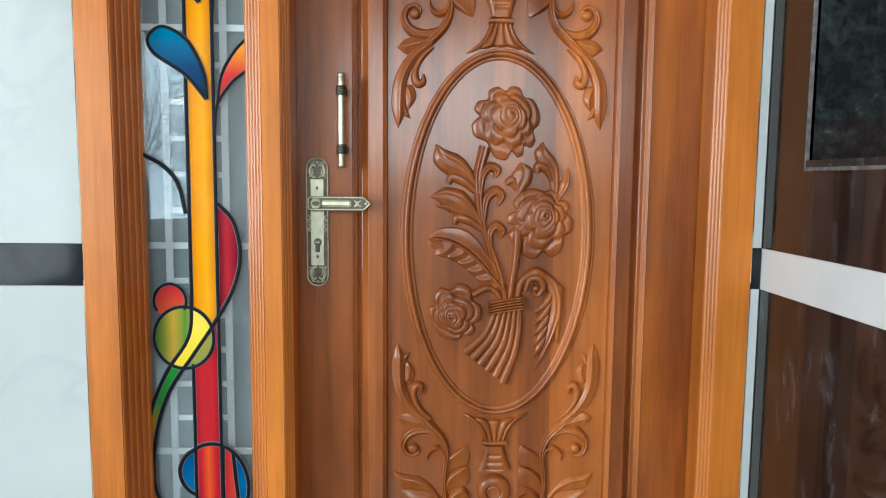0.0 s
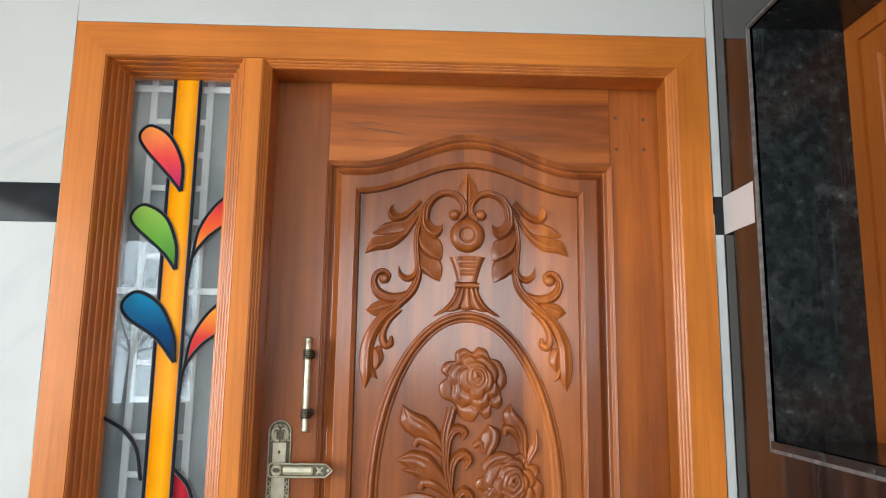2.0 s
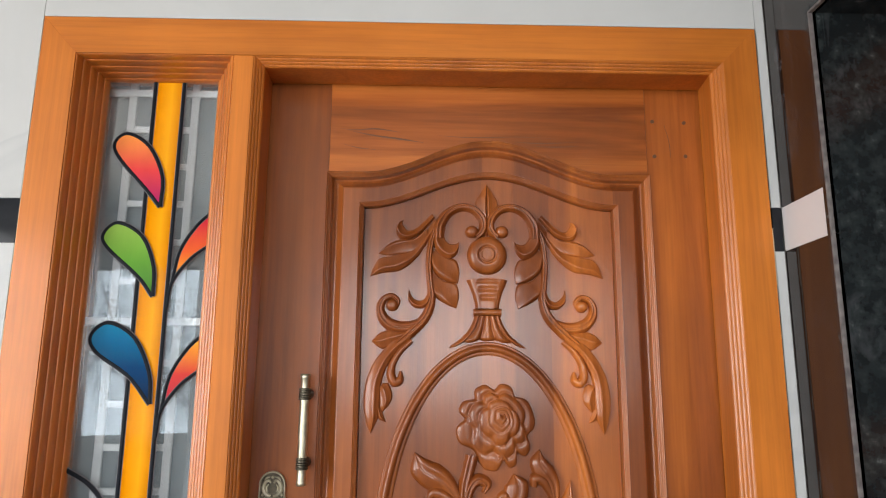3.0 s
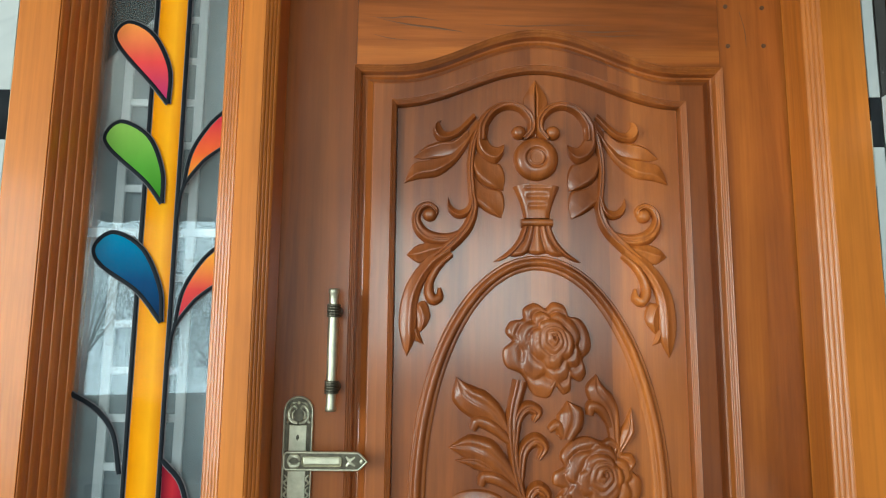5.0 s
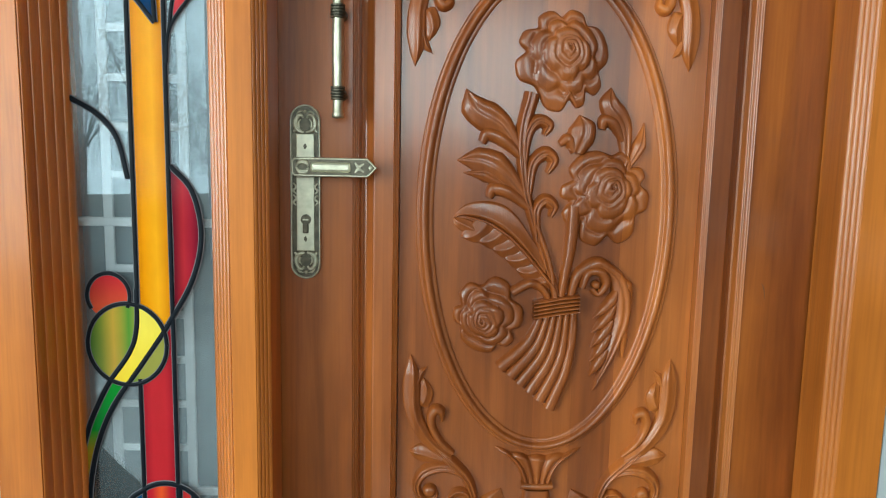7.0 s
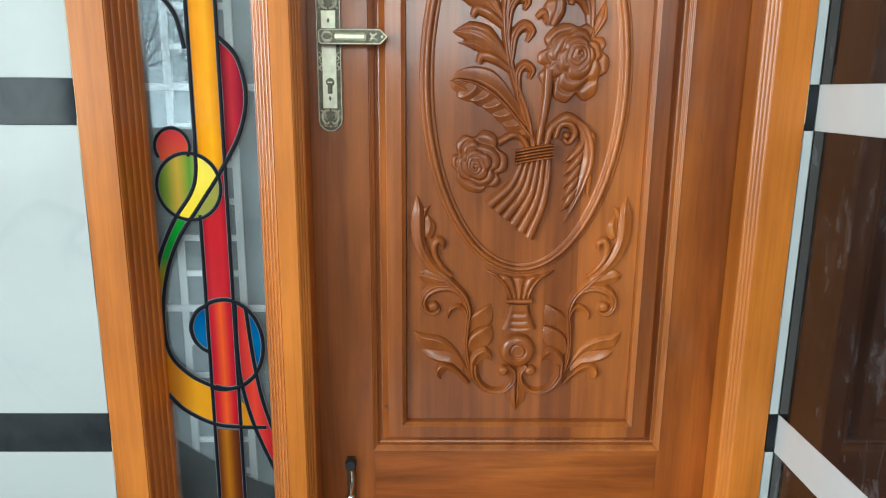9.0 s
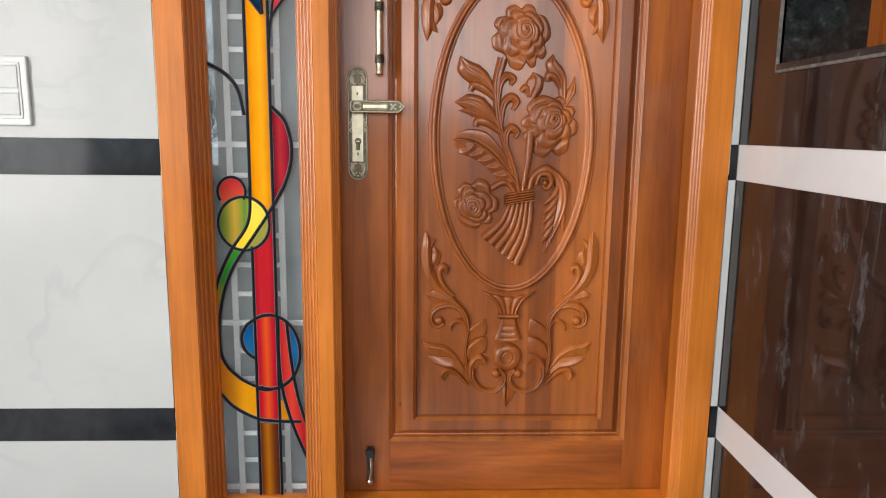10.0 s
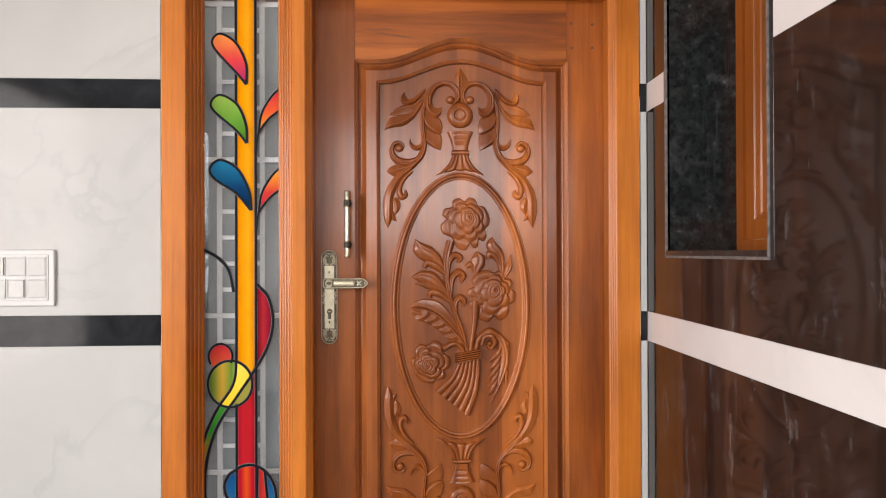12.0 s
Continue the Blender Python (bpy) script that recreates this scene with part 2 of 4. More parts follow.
def part(name, bm, mat, parent=None, label="", smooth=False):
    bmesh.ops.recalc_face_normals(bm, faces=bm.faces)
    me = bpy.data.meshes.new(name)
    bm.to_mesh(me)
    bm.free()
    me.materials.append(mat)
    if smooth:
        me.polygons.foreach_set("use_smooth", [True] * len(me.polygons))
    ob = new(name, me)
    ob.parent = parent
    if label:
        ob["label"] = label
    return ob


def add_box(bm, x0, x1, y0, y1, z0, z1, bevel=0.0):
    g = bmesh.ops.create_cube(bm, size=1)
    vs = g["verts"]
    for v in vs:
        v.co = Vector(((x0 + x1) / 2 + v.co.x * (x1 - x0), (y0 + y1) / 2 + v.co.y * (y1 - y0), (z0 + z1) / 2 + v.co.z * (z1 - z0)))
    if bevel:
        es = list({e for v in vs for e in v.link_edges})
        bmesh.ops.bevel(bm, geom=es, offset=bevel, segments=2, affect="EDGES", profile=0.5)


def box(name, x0, x1, y0, y1, z0, z1, mat, parent=None, bevel=0.0, label=""):
    bm = bmesh.new()
    add_box(bm, x0, x1, y0, y1, z0, z1, bevel)
    return part(name, bm, mat, parent, label)


def thing(name, label, category, at=(0, 0, 0), kind="", group=""):
    ob = new(name)
    ob.empty_display_size = 0.05
    return tagged(ob, label, category, group, kind)


def spline(pts, n=8, closed=False):
    """Catmull-Rom through plan points."""
    p = [np.array(q, float) for q in pts]
    if closed:
        p = [p[-1], *p, p[0], p[1]]
    else:
        p = [2 * p[0] - p[1], *p, 2 * p[-1] - p[-2]]
    out = []
    for i in range(1, len(p) - 2):
        for k in range(n):
            t = k / n
            a, b, c, d = p[i - 1:i + 3]
            out.append(0.5 * (2 * b + (c - a) * t + (2 * a - 5 * b + 4 * c - d) * t * t + (3 * b - a - 3 * c + d) * t ** 3))
    if not closed:
        out.append(p[-2])
    return np.array(out)


DEEP = 1.5                                   # how boldly the door is carved


class Relief:
    """Carved work that rises from a plane of constant y towards the room."""

    def __init__(self, y):
        self.y, self.v, self.f, self.plump = y, [], [], 1.0

    def grid(self, rows):
        n0, w = len(self.v), len(rows[0])
        for r in rows:
            self.v.extend(r)
        for i in range(len(rows) - 1):
            for j in range(w - 1):
                a = n0 + i * w + j
                self.f.append((a, a + 1, a + w + 1, a + w))

    def stroke(self, pts, widths, height, kind="round", teeth=0, n=8, lean=0.0):
        """A ribbon along pts, its half widths spread evenly; kinds: round, leaf (veined), flute (two ridges)."""
        c = spline(pts, n)
        s = np.linspace(0, 1, len(c))
        hw = np.interp(s, np.linspace(0, 1, len(widths)), widths) * self.plump
        top = max(widths) * self.plump
        if teeth:
            hw = hw * (0.80 + 0.30 * ((s * teeth) % 1.0))
        d = np.gradient(c, axis=0)
        d /= np.maximum(np.linalg.norm(d, axis=1), 1e-9)[:, None]
        us = np.linspace(-1, 1, 13)
        rows = []
        for i in range(len(c)):
            row = []
            k = height * (0.35 + 0.65 * min(1.0, hw[i] / top)) if hw[i] > 0.0006 else 0.0
            for u in us:
                dome = (1 - abs(u) ** 2.6) ** 0.6
                if kind == "leaf":
                    dome = (1 - abs(u) ** 2.8) ** 0.55 * (1 - 0.26 * math.exp(-((u - 0.18) / 0.13) ** 2) - 0.10 * math.exp(-((u + 0.45) / 0.12) ** 2))
                elif kind == "flute":
                    dome *= 0.78 + 0.26 * math.sin(math.pi * min(1, abs(u) * 1.35)) - 0.10 * (abs(u) < 0.12)
                dome *= 1 + lean * u
                x = c[i][0] - d[i][1] * u * hw[i]
                z = c[i][1] + d[i][0] * u * hw[i]
                row.append((x, self.y + 0.001 - (DEEP if self.y > 0.02 else 1) * k * dome, z))
            rows.append(row)
        self.grid(rows)

    def blade(self, edge_a, edge_b, height, ridge, n=8):
        """A carved lobe between two edges that meet at its tip: a ridge at the given share of its width, hollowed on both sides."""
        a, b = spline(edge_a, n), spline(edge_b, n * (len(edge_a) - 1) // (len(edge_b) - 1))
        b = b[np.linspace(0, len(b) - 1, len(a)).round().astype(int)]
        rows, top = [], max(np.linalg.norm(a - b, axis=1))
        for i in range(len(a)):
            wide = np.linalg.norm(a[i] - b[i])
            k = height * min(1.0, 0.30 + 0.85 * wide / top) * (DEEP if self.y > 0.02 else 1)
            row = []
            for u in np.linspace(0, 1, 15):
                away = (ridge - u) / ridge if u < ridge else (u - ridge) / (1 - ridge)
                rim = min(1.0, min(u, 1 - u) / 0.07) ** 0.6
                h = rim * (0.50 + 0.50 * max(0.0, 1 - away) ** 1.7) if wide > 0.0008 else 0.0
                p = a[i] + (b[i] - a[i]) * u
                row.append((p[0], self.y + 0.001 - k * h, p[1]))
            rows.append(row)
        self.grid(rows)

    def dome(self, x, z, rx, rz, h, power=0.5, n=28, rings=8, shape=None):
        rows = []
        for i in range(rings + 1):
            r = i / rings
            row = []
            for j in range(n + 1):
                a = 2 * math.pi * j / n
                hh = (1 - r ** 3) ** power if shape is None else shape(r, a)
                row.append((x + rx * r * math.cos(a), self.y + 0.001 - (DEEP if self.y > 0.02 else 1) * h * hh, z + rz * r * math.sin(a)))
            rows.append(row)
        self.grid(rows)

    def flip(self, cx):
        """The mirror copy of what is there, about x = cx."""
        m = Relief(self.y)
        m.v = [(2 * cx - x, y, z) for x, y, z in self.v]
        m.f = [f[::-1] for f in self.f]
        return m

    def upside(self, cz):
        m = Relief(self.y)
        m.v = [(x, y, 2 * cz - z) for x, y, z in self.v]
        m.f = [f[::-1] for f in self.f]
        return m

    def done(self, name, mat, parent, label=""):
        return mesh_part(name, self.v, self.f, mat, parent, label, True)


def loop_frame(name, rect_a, rect_b, profile, mat, parent, label=""):
    """Mitred moulding from rectangle a (x0, x1, z0, z1) to rectangle b along a profile of (share, y)."""
    v, f = [], []
    for s, y in profile:
        x0, x1, z0, z1 = [a + (b - a) * s for a, b in zip(rect_a, rect_b)]
        v += [(x0, y, z0), (x1, y, z0), (x1, y, z1), (x0, y, z1)]
    for i in range(len(profile) - 1):
        for j in range(4):
            a, b = i * 4 + j, i * 4 + (j + 1) % 4
            f.append((a, b, b + 4, a + 4))
    return mesh_part(name, v, f, mat, parent, label)


def reeds(y0, y1, n, soft=0.15):
    """Round-nosed steps from the front at y0 back to y1, flattened towards a plain slope by soft."""
    out = [(0.0, y0)]
    d, s = (y1 - y0) / n, 1 / n
    for i in range(n):
        y, a = y0 + d * i, i * s
        out += [(a + 0.06 * s, y + 0.10 * d), (a + 0.18 * s, y), (a + 0.42 * s, y), (a + 0.62 * s, y + 0.10 * d), (a + 0.80 * s, y + 0.30 * d),
                (a + 0.92 * s, y + 0.58 * d), (a + 0.98 * s, y + 1.00 * d)]
    out = [(q, y + (y0 + (y1 - y0) * q - y) * soft) for q, y in out]
    return out + [(1.0, y1)]


# ---- the setting ----
WALL_Y, SIDE_X, FLOOR_Z, TOP_Z = -0.105, 0.567, -0.085, 2.80
BANDS = [(0.215, 0.308), (0.935, 1.027), (1.650, 1.738), (2.366, 2.454)]
FX0, FX1, FZ1 = -0.921, 0.542, 2.121          # outer edges of the door frame


def structure(ob, label, category):
    return tagged(ob, label, category, kind="structure")


structure(box("floor", -2.75, 2.7, -4.4, -0.06, FLOOR_Z - 0.1, FLOOR_Z, FLOOR_TILE), "brown polished tile porch floor", "floor")
structure(box("ceiling", -2.75, 2.7, -4.4, 0.2, TOP_Z, TOP_Z + 0.1, PLASTER), "cream plastered porch ceiling", "ceiling")
structure(box("ground", -400, 400, -400, 400, -1.0, -0.6, GROUND), "dry earth ground outside the porch", "ground")

# front wall with the opening for the door frame
bm = bmesh.new()
for x0, x1, z0, z1 in ((-2.75, FX0 - 0.002, FLOOR_Z, TOP_Z), (FX1 + 0.002, SIDE_X + 0.01, FLOOR_Z, TOP_Z), (FX0 - 0.002, FX1 + 0.002, FZ1 + 0.002, TOP_Z)):
    add_box(bm, x0, x1, WALL_Y + 0.010, 0.15, z0, z1)
wall_north = structure(part("wall_north", bm, GROUT), "white marble tiled wall with black border strips", "wall")
rows_z = [FLOOR_Z]
for a, b in BANDS:
    rows_z += [a, b]
rows_z.append(TOP_Z)
for i in range(len(rows_z) - 1):
    z0, z1, dark = rows_z[i], rows_z[i + 1], i % 2 == 1
    mat, kind = (BLACK_TILE, "border_tile") if dark else (WHITE_TILE, "tile")
    spans = [(-2.75, -2.14), (-2.14, FX0 - 0.003), (FX1 + 0.004, SIDE_X - 0.001)]
    if z0 >= FZ1:
        spans = [(-2.75, -2.14), (-2.14, -0.93), (-0.93, 0.27), (0.27, SIDE_X - 0.001)]
    for x0, x1 in spans:
        zt = z1 - 0.0008
        box(kind, x0, x1 - 0.0008, WALL_Y, WALL_Y + 0.010, z0, zt, mat, wall_north, 0.0006)
    if z0 < FZ1 < z1:
        box(kind, FX0 - 0.003, FX1 + 0.003, WALL_Y, WALL_Y + 0.010, FZ1 + 0.003, z1 - 0.0008, mat, wall_north, 0.0006)

# side wall with the window opening
WY0, WY1, WZ0, WZ1 = -0.838, -0.269, 1.215, 2.066
bm = bmesh.new()
for y0, y1, z0, z1 in ((-2.4, WY0 - 0.02, FLOOR_Z, TOP_Z), (WY1 + 0.02, 0.15, FLOOR_Z, TOP_Z), (WY0 - 0.02, WY1 + 0.02, FLOOR_Z, WZ0 - 0.02), (WY0 - 0.02, WY1 + 0.02, WZ1 + 0.02, TOP_Z)):
    add_box(bm, SIDE_X + 0.009, SIDE_X + 0.26, y0, y1, z0, z1)
wall_east = structure(part("wall_east", bm, GROUT), "polished dark brown tiled side wall with white strips", "wall")
for i in range(len(rows_z) - 1):
    z0, z1 = rows_z[i], rows_z[i + 1] - 0.0008
    mat, kind = (PALE_TILE, "border_tile") if i % 2 else (BROWN_TILE, "tile")
    if z1 < WZ0 or z0 > WZ1:
        cells = [(-1.29, WALL_Y, z0, z1), (-2.4, -1.2908, z0, z1)]
    else:
        cells = [(WY1, WALL_Y, z0, z1), (-1.29, WY0, z0, z1), (-2.4, -1.2908, z0, z1)]
        if z0 < WZ0:
            cells.append((WY0, WY1, z0, WZ0))
        if z1 > WZ1:
            cells.append((WY0, WY1, WZ1, z1))
    for y0, y1, a, b in cells:
        box(kind, SIDE_X, SIDE_X + 0.009, y0, y1, a, b, mat, wall_east)

# the other two sides of the porch, half open to the daylight
bm = bmesh.new()
for y0, y1, z0, z1 in ((-4.4, 0.15, FLOOR_Z, 0.02), (-4.4, 0.15, 2.32, TOP_Z), (-1.78, 0.15, 0.02, 2.32)):
    add_box(bm, -2.95, -2.75, y0, y1, z0, z1)
structure(part("wall_west", bm, PLASTER), "cream plastered porch wall with a wide opening", "wall")
bm = bmesh.new()
for x0, x1, z0, z1 in ((-2.95, -2.05, FLOOR_Z, 0.25), (-2.05, 2.7, FLOOR_Z, 1.28), (-2.95, 2.7, 2.37, TOP_Z), (-2.05, -0.84, 1.28, 2.37), (0.88, 1.00, 1.28, 2.37), (2.25, 2.7, 1.28, 2.37)):
    add_box(bm, x0, x1, -4.6, -4.4, z0, z1)
structure(part("wall_south", bm, PLASTER), "cream plastered porch wall with a wide opening", "wall")
structure(box("wall_far_east", 2.7, 2.85, -4.6, -2.2, FLOOR_Z, TOP_Z, PLASTER), "plain plastered wall at the porch's end", "wall")
structure(box("wall_return", SIDE_X + 0.26, 2.85, -2.4, -2.2, FLOOR_Z, TOP_Z, PLASTER), "plain plastered wall beside the porch", "wall")
# dim room behind the side light
bm = bmesh.new()
add_box(bm, -1.6, 0.9, 0.62, 0.70, FLOOR_Z, TOP_Z)
structure(part("wall_inner_room", bm, PLASTER), "plain wall of the room behind the door", "wall")
structure(box("floor_inner_room", -1.6, 0.9, 0.10, 0.62, FLOOR_Z - 0.1, FLOOR_Z - 0.004, FLOOR_TILE), "brown tile floor inside the door", "floor")

# ---- side window ----
window = tagged(thing("window_1", "small teak casement set deep in a black granite reveal", "window"), kind="structure")
RX = 0.774
box("granite_reveal", SIDE_X - 0.001, RX, WY1, WY1 + 0.018, WZ0 - 0.02, WZ1 + 0.018, GRANITE, window, 0.001)
box("granite_reveal", SIDE_X - 0.001, RX, WY0 - 0.018, WY0, WZ0 - 0.02, WZ1 + 0.018, GRANITE, window, 0.001)
box("granite_lintel", SIDE_X - 0.001, RX, WY0, WY1, WZ1, WZ1 + 0.018, GRANITE, window, 0.001)
box("granite_sill", SIDE_X - 0.004, RX, WY0, WY1, WZ0 - 0.018, WZ0, GRANITE, window, 0.001)
for y0, y1, z0, z1 in ((WY1 - 0.001, WY1 + 0.003, WZ0 - 0.018, WZ1 + 0.004), (WY0 - 0.004, WY0 + 0.002, WZ0 - 0.018, WZ1 + 0.004),
                       (WY0, WY1, WZ1 - 0.001, WZ1 + 0.004), (WY0 - 0.004, WY1 + 0.003, WZ0 - 0.021, WZ0 - 0.014)):
    box("edge_trim", SIDE_X - 0.005, SIDE_X + 0.003, y0, y1, z0, z1, GRANITE_EDGE, window, 0.001, "cut grey stone edge")


def side_frame(name, a, b, profile, mat, parent):
    """Mitred frame on a plane of constant x."""
    v, f = [], []
    for s, x in profile:
        y0, y1, z0, z1 = [p + (q - p) * s for p, q in zip(a, b)]
        v += [(x, y0, z0), (x, y1, z0), (x, y1, z1), (x, y0, z1)]
    for i in range(len(profile) - 1):
        for j in range(4):
            p, q = i * 4 + j, i * 4 + (j + 1) % 4
            f.append((p, q, q + 4, p + 4))
    return mesh_part(name, v, f, mat, parent)


wy0, wy1, wz0, wz1 = WY0 - 0.01, WY1 + 0.01, WZ0 - 0.005, WZ1 + 0.01
side_frame("window_frame", (wy0, wy1, wz0, wz1), (wy0 + 0.05, wy1 - 0.05, wz0 + 0.035, wz1 - 0.05),
           [(0, RX - 0.001), (1, RX - 0.001), (1, RX + 0.03)], WOOD_WINDOW, window)
sash = side_frame("sash", (wy0 + 0.048, wy1 - 0.048, wz0 + 0.036, wz1 - 0.048), (wy0 + 0.115, wy1 - 0.115, wz0 + 0.110, wz1 - 0.115),
                  [(0, RX + 0.018), (0, RX + 0.007), (0.74, RX + 0.006), (0.80, RX + 0.010), (0.90, RX + 0.011), (0.94, RX + 0.018), (1, RX + 0.022), (1, RX + 0.04)], WOOD_WINDOW, window)
box("pane", RX + 0.034, RX + 0.038, wy0 + 0.11, wy1 - 0.11, wz0 + 0.105, wz1 - 0.11, PANE_WINDOW, sash).visible_shadow = False
structure(box("wall_behind_window", 1.5, 1.6, -2.2, 0.9, FLOOR_Z, TOP_Z, PLASTER), "plain wall of the room behind the window", "wall")

# ---- door frame with side light ----
door_frame = tagged(thing("door_frame", "orange teak door frame with reeded mouldings and a side light", "door frame"), kind="structure")
FY = WALL_Y - 0.004
SL_A, SL_B = (-0.850, -0.532, -0.030, 2.043), (-0.820, -0.589, 0.005, 2.021)
DO_A, DO_B = (-0.492, 0.471, -0.030, 2.046), (-0.478, 0.461, 0.002, 2.034)


def slab(name, x0, x1, z0, z1, mat):
    return box(name, x0, x1, FY, 0.12, z0, z1, mat, door_frame, 0.0015)


def prism(name, poly, mat):
    """A timber with the outline poly in (x, z), its front at the frame's face."""
    bm = bmesh.new()
    face = bm.faces.new([bm.verts.new((x, FY, z)) for x, z in poly])
    ext = bmesh.ops.extrude_face_region(bm, geom=[face])
    for e in ext["geom"]:
        if isinstance(e, bmesh.types.BMVert):
            e.co.y = 0.12
    bmesh.ops.bevel(bm, geom=[e for e in bm.edges if all(abs(q.co.y - FY) < 1e-6 for q in e.verts)], offset=0.0004, segments=1, affect="EDGES", profile=0.5)
    return part(name, bm, mat, door_frame)


HZ = SL_A[3]
prism("jamb", [(FX0, FLOOR_Z), (SL_A[0], FLOOR_Z), (SL_A[0], HZ), (FX0, FZ1)], WOOD_FRAME)
prism("jamb", [(DO_A[1], FLOOR_Z), (FX1, FLOOR_Z), (FX1, FZ1), (DO_A[1], DO_A[3])], WOOD_FRAME)
prism("head", [(SL_A[0], HZ), (DO_A[1], DO_A[3]), (FX1, FZ1), (FX0, FZ1)], WOOD_FRAME_H)
slab("mullion", SL_A[1], DO_A[0], FLOOR_Z, HZ, WOOD_FRAME)
slab("sill", SL_A[0] + 0.0005, SL_A[1] - 0.0005, FLOOR_Z, SL_A[2], WOOD_FRAME_H)
slab("sill", DO_A[0] + 0.0005, DO_A[1] - 0.0005, FLOOR_Z, DO_A[2], WOOD_FRAME_H)
loop_frame("side_light_moulding", SL_A, SL_B, reeds(FY + 0.001, -0.012, 5), WOOD_REED, door_frame)
DO_M = (-0.473, 0.449, -0.012, 2.027)         # inner edge of the reeded band
loop_frame("door_rebate_moulding", DO_A, DO_M, reeds(FY + 0.001, FY + 0.024, 4, 0.55), WOOD_REED, door_frame)
loop_frame("door_rebate", DO_M, DO_B, [(0.0, FY + 0.0245), (1.0, -0.003), (1.0, 0.004)], WOOD_FRAME, door_frame)
# smear of sealant along the outer edge
rnd = random.Random(4)
bm = bmesh.new()
for x, side in ((FX0, -1), (FX1, 1)):
    z = FLOOR_Z + 0.02
    while z < FZ1 - 0.02:
        h = rnd.uniform(0.03, 0.12)
        if rnd.random() < 0.6:
            w = rnd.uniform(0.001, 0.0028)
            add_box(bm, min(x, x + side * w), max(x, x + side * w), WALL_Y - 0.002, WALL_Y, z, z + h)
        z += h
part("sealant_line", bm, SEALANT, door_frame, "thin uneven line of sealant")

# ---- art glass side light ----
GY = -0.016
glass = thing("art_glass_panel", "tall stained glass panel with flowing leaves and black lead lines", "stained glass")
pane = box("pane", -0.835, -0.575, GY, GY + 0.005, -0.005, 2.032, PANE, glass, 0.0, "clear frosted grey glass")
pane.visible_shadow = False
# added sheet: its grey stands for the lit room behind the pane
box("backing_sheet", -0.840, -0.570, 0.040, 0.044, -0.02, 2.038, BACKING, glass, 0.0, "added grey sheet standing for the lit room behind the pane")


def flat(name, outline, mat, depth, smooth=True, n=8, label=""):
    """A cut piece of glass, kept within the pane's edges."""
    pts = spline(outline, n, True) if smooth else np.array(outline, float)
    pts = np.clip(pts, (-0.826, -1), (-0.582, 3))
    bm = bmesh.new()
    vs = [bm.verts.new((x, GY - depth, z)) for x, z in pts]
    edges = [bm.edges.new((vs[i], vs[(i + 1) % len(vs)])) for i in range(len(vs))]
    bmesh.ops.triangle_fill(bm, edges=edges, use_beauty=True)
    return part(name, bm, mat, glass, label)


def came(pts, width=0.0045, closed=False, depth=0.004):
    r = Relief(GY - depth + 0.001)
    pts = list(pts) + [pts[0]] if closed else pts
    r.stroke(pts, [width, width], 0.0025, n=10)
    r.v = [(min(-0.583, max(-0.825, x)), y, z) for x, y, z in r.v]
    r.done("lead_line", CAME, glass)
    # added grey line beside the lead, standing for its highlight
    r = Relief(GY - depth + 0.0012)
    r.stroke(pts, [width * 1.27, width * 1.27], 0.0012, n=10)
    r.v = [(min(-0.5835, max(-0.8245, x)), y, z) for x, y, z in r.v]
    r.done("lead_glint", LEAD_GLINT, glass, "fine grey line standing for the highlight along the leading")


LEAD_GLINT = plain("lead_glint", (0.15, 0.14, 0.15), 0.45, spec=0.15)
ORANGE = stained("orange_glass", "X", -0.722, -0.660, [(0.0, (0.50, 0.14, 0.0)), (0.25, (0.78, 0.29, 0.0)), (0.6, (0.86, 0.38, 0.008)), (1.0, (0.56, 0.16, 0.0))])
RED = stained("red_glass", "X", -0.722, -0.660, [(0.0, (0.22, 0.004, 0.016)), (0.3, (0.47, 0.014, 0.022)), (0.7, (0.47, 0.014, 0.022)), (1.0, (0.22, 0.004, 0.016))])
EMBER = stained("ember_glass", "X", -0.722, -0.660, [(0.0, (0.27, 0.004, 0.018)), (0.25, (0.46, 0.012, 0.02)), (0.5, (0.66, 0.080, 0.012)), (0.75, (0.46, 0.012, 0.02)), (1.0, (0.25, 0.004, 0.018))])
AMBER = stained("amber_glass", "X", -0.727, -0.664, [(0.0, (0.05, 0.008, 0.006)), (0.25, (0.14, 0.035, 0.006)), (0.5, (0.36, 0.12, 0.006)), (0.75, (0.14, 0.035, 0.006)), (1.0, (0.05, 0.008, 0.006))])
PETAL_RED = stained("petal_red_glass", "Z", 1.75, 1.90, [(0.0, (0.35, 0.02, 0.12)), (0.5, (0.72, 0.06, 0.06)), (1.0, (0.85, 0.28, 0.06))])
PETAL_GREEN = stained("petal_green_glass", "Z", 1.56, 1.70, [(0.0, (0.04, 0.16, 0.01)), (0.5, (0.12, 0.32, 0.04)), (1.0, (0.26, 0.45, 0.08))])
PETAL_BLUE = stained("petal_blue_glass", "Z", 1.35, 1.50, [(0.0, (0.0, 0.012, 0.055)), (0.45, (0.0, 0.040, 0.13)), (1.0, (0.005, 0.17, 0.33))])
HALF_A = stained("half_leaf_upper_glass", "Z", 1.59, 1.73, [(0.0, (0.85, 0.38, 0.03)), (0.45, (0.75, 0.12, 0.03)), (1.0, (0.5, 0.01, 0.05))])
HALF_B = stained("half_leaf_lower_glass", "Z", 1.33, 1.48, [(0.0, (0.36, 0.006, 0.05)), (0.5, (0.62, 0.05, 0.04)), (1.0, (0.85, 0.38, 0.03))])
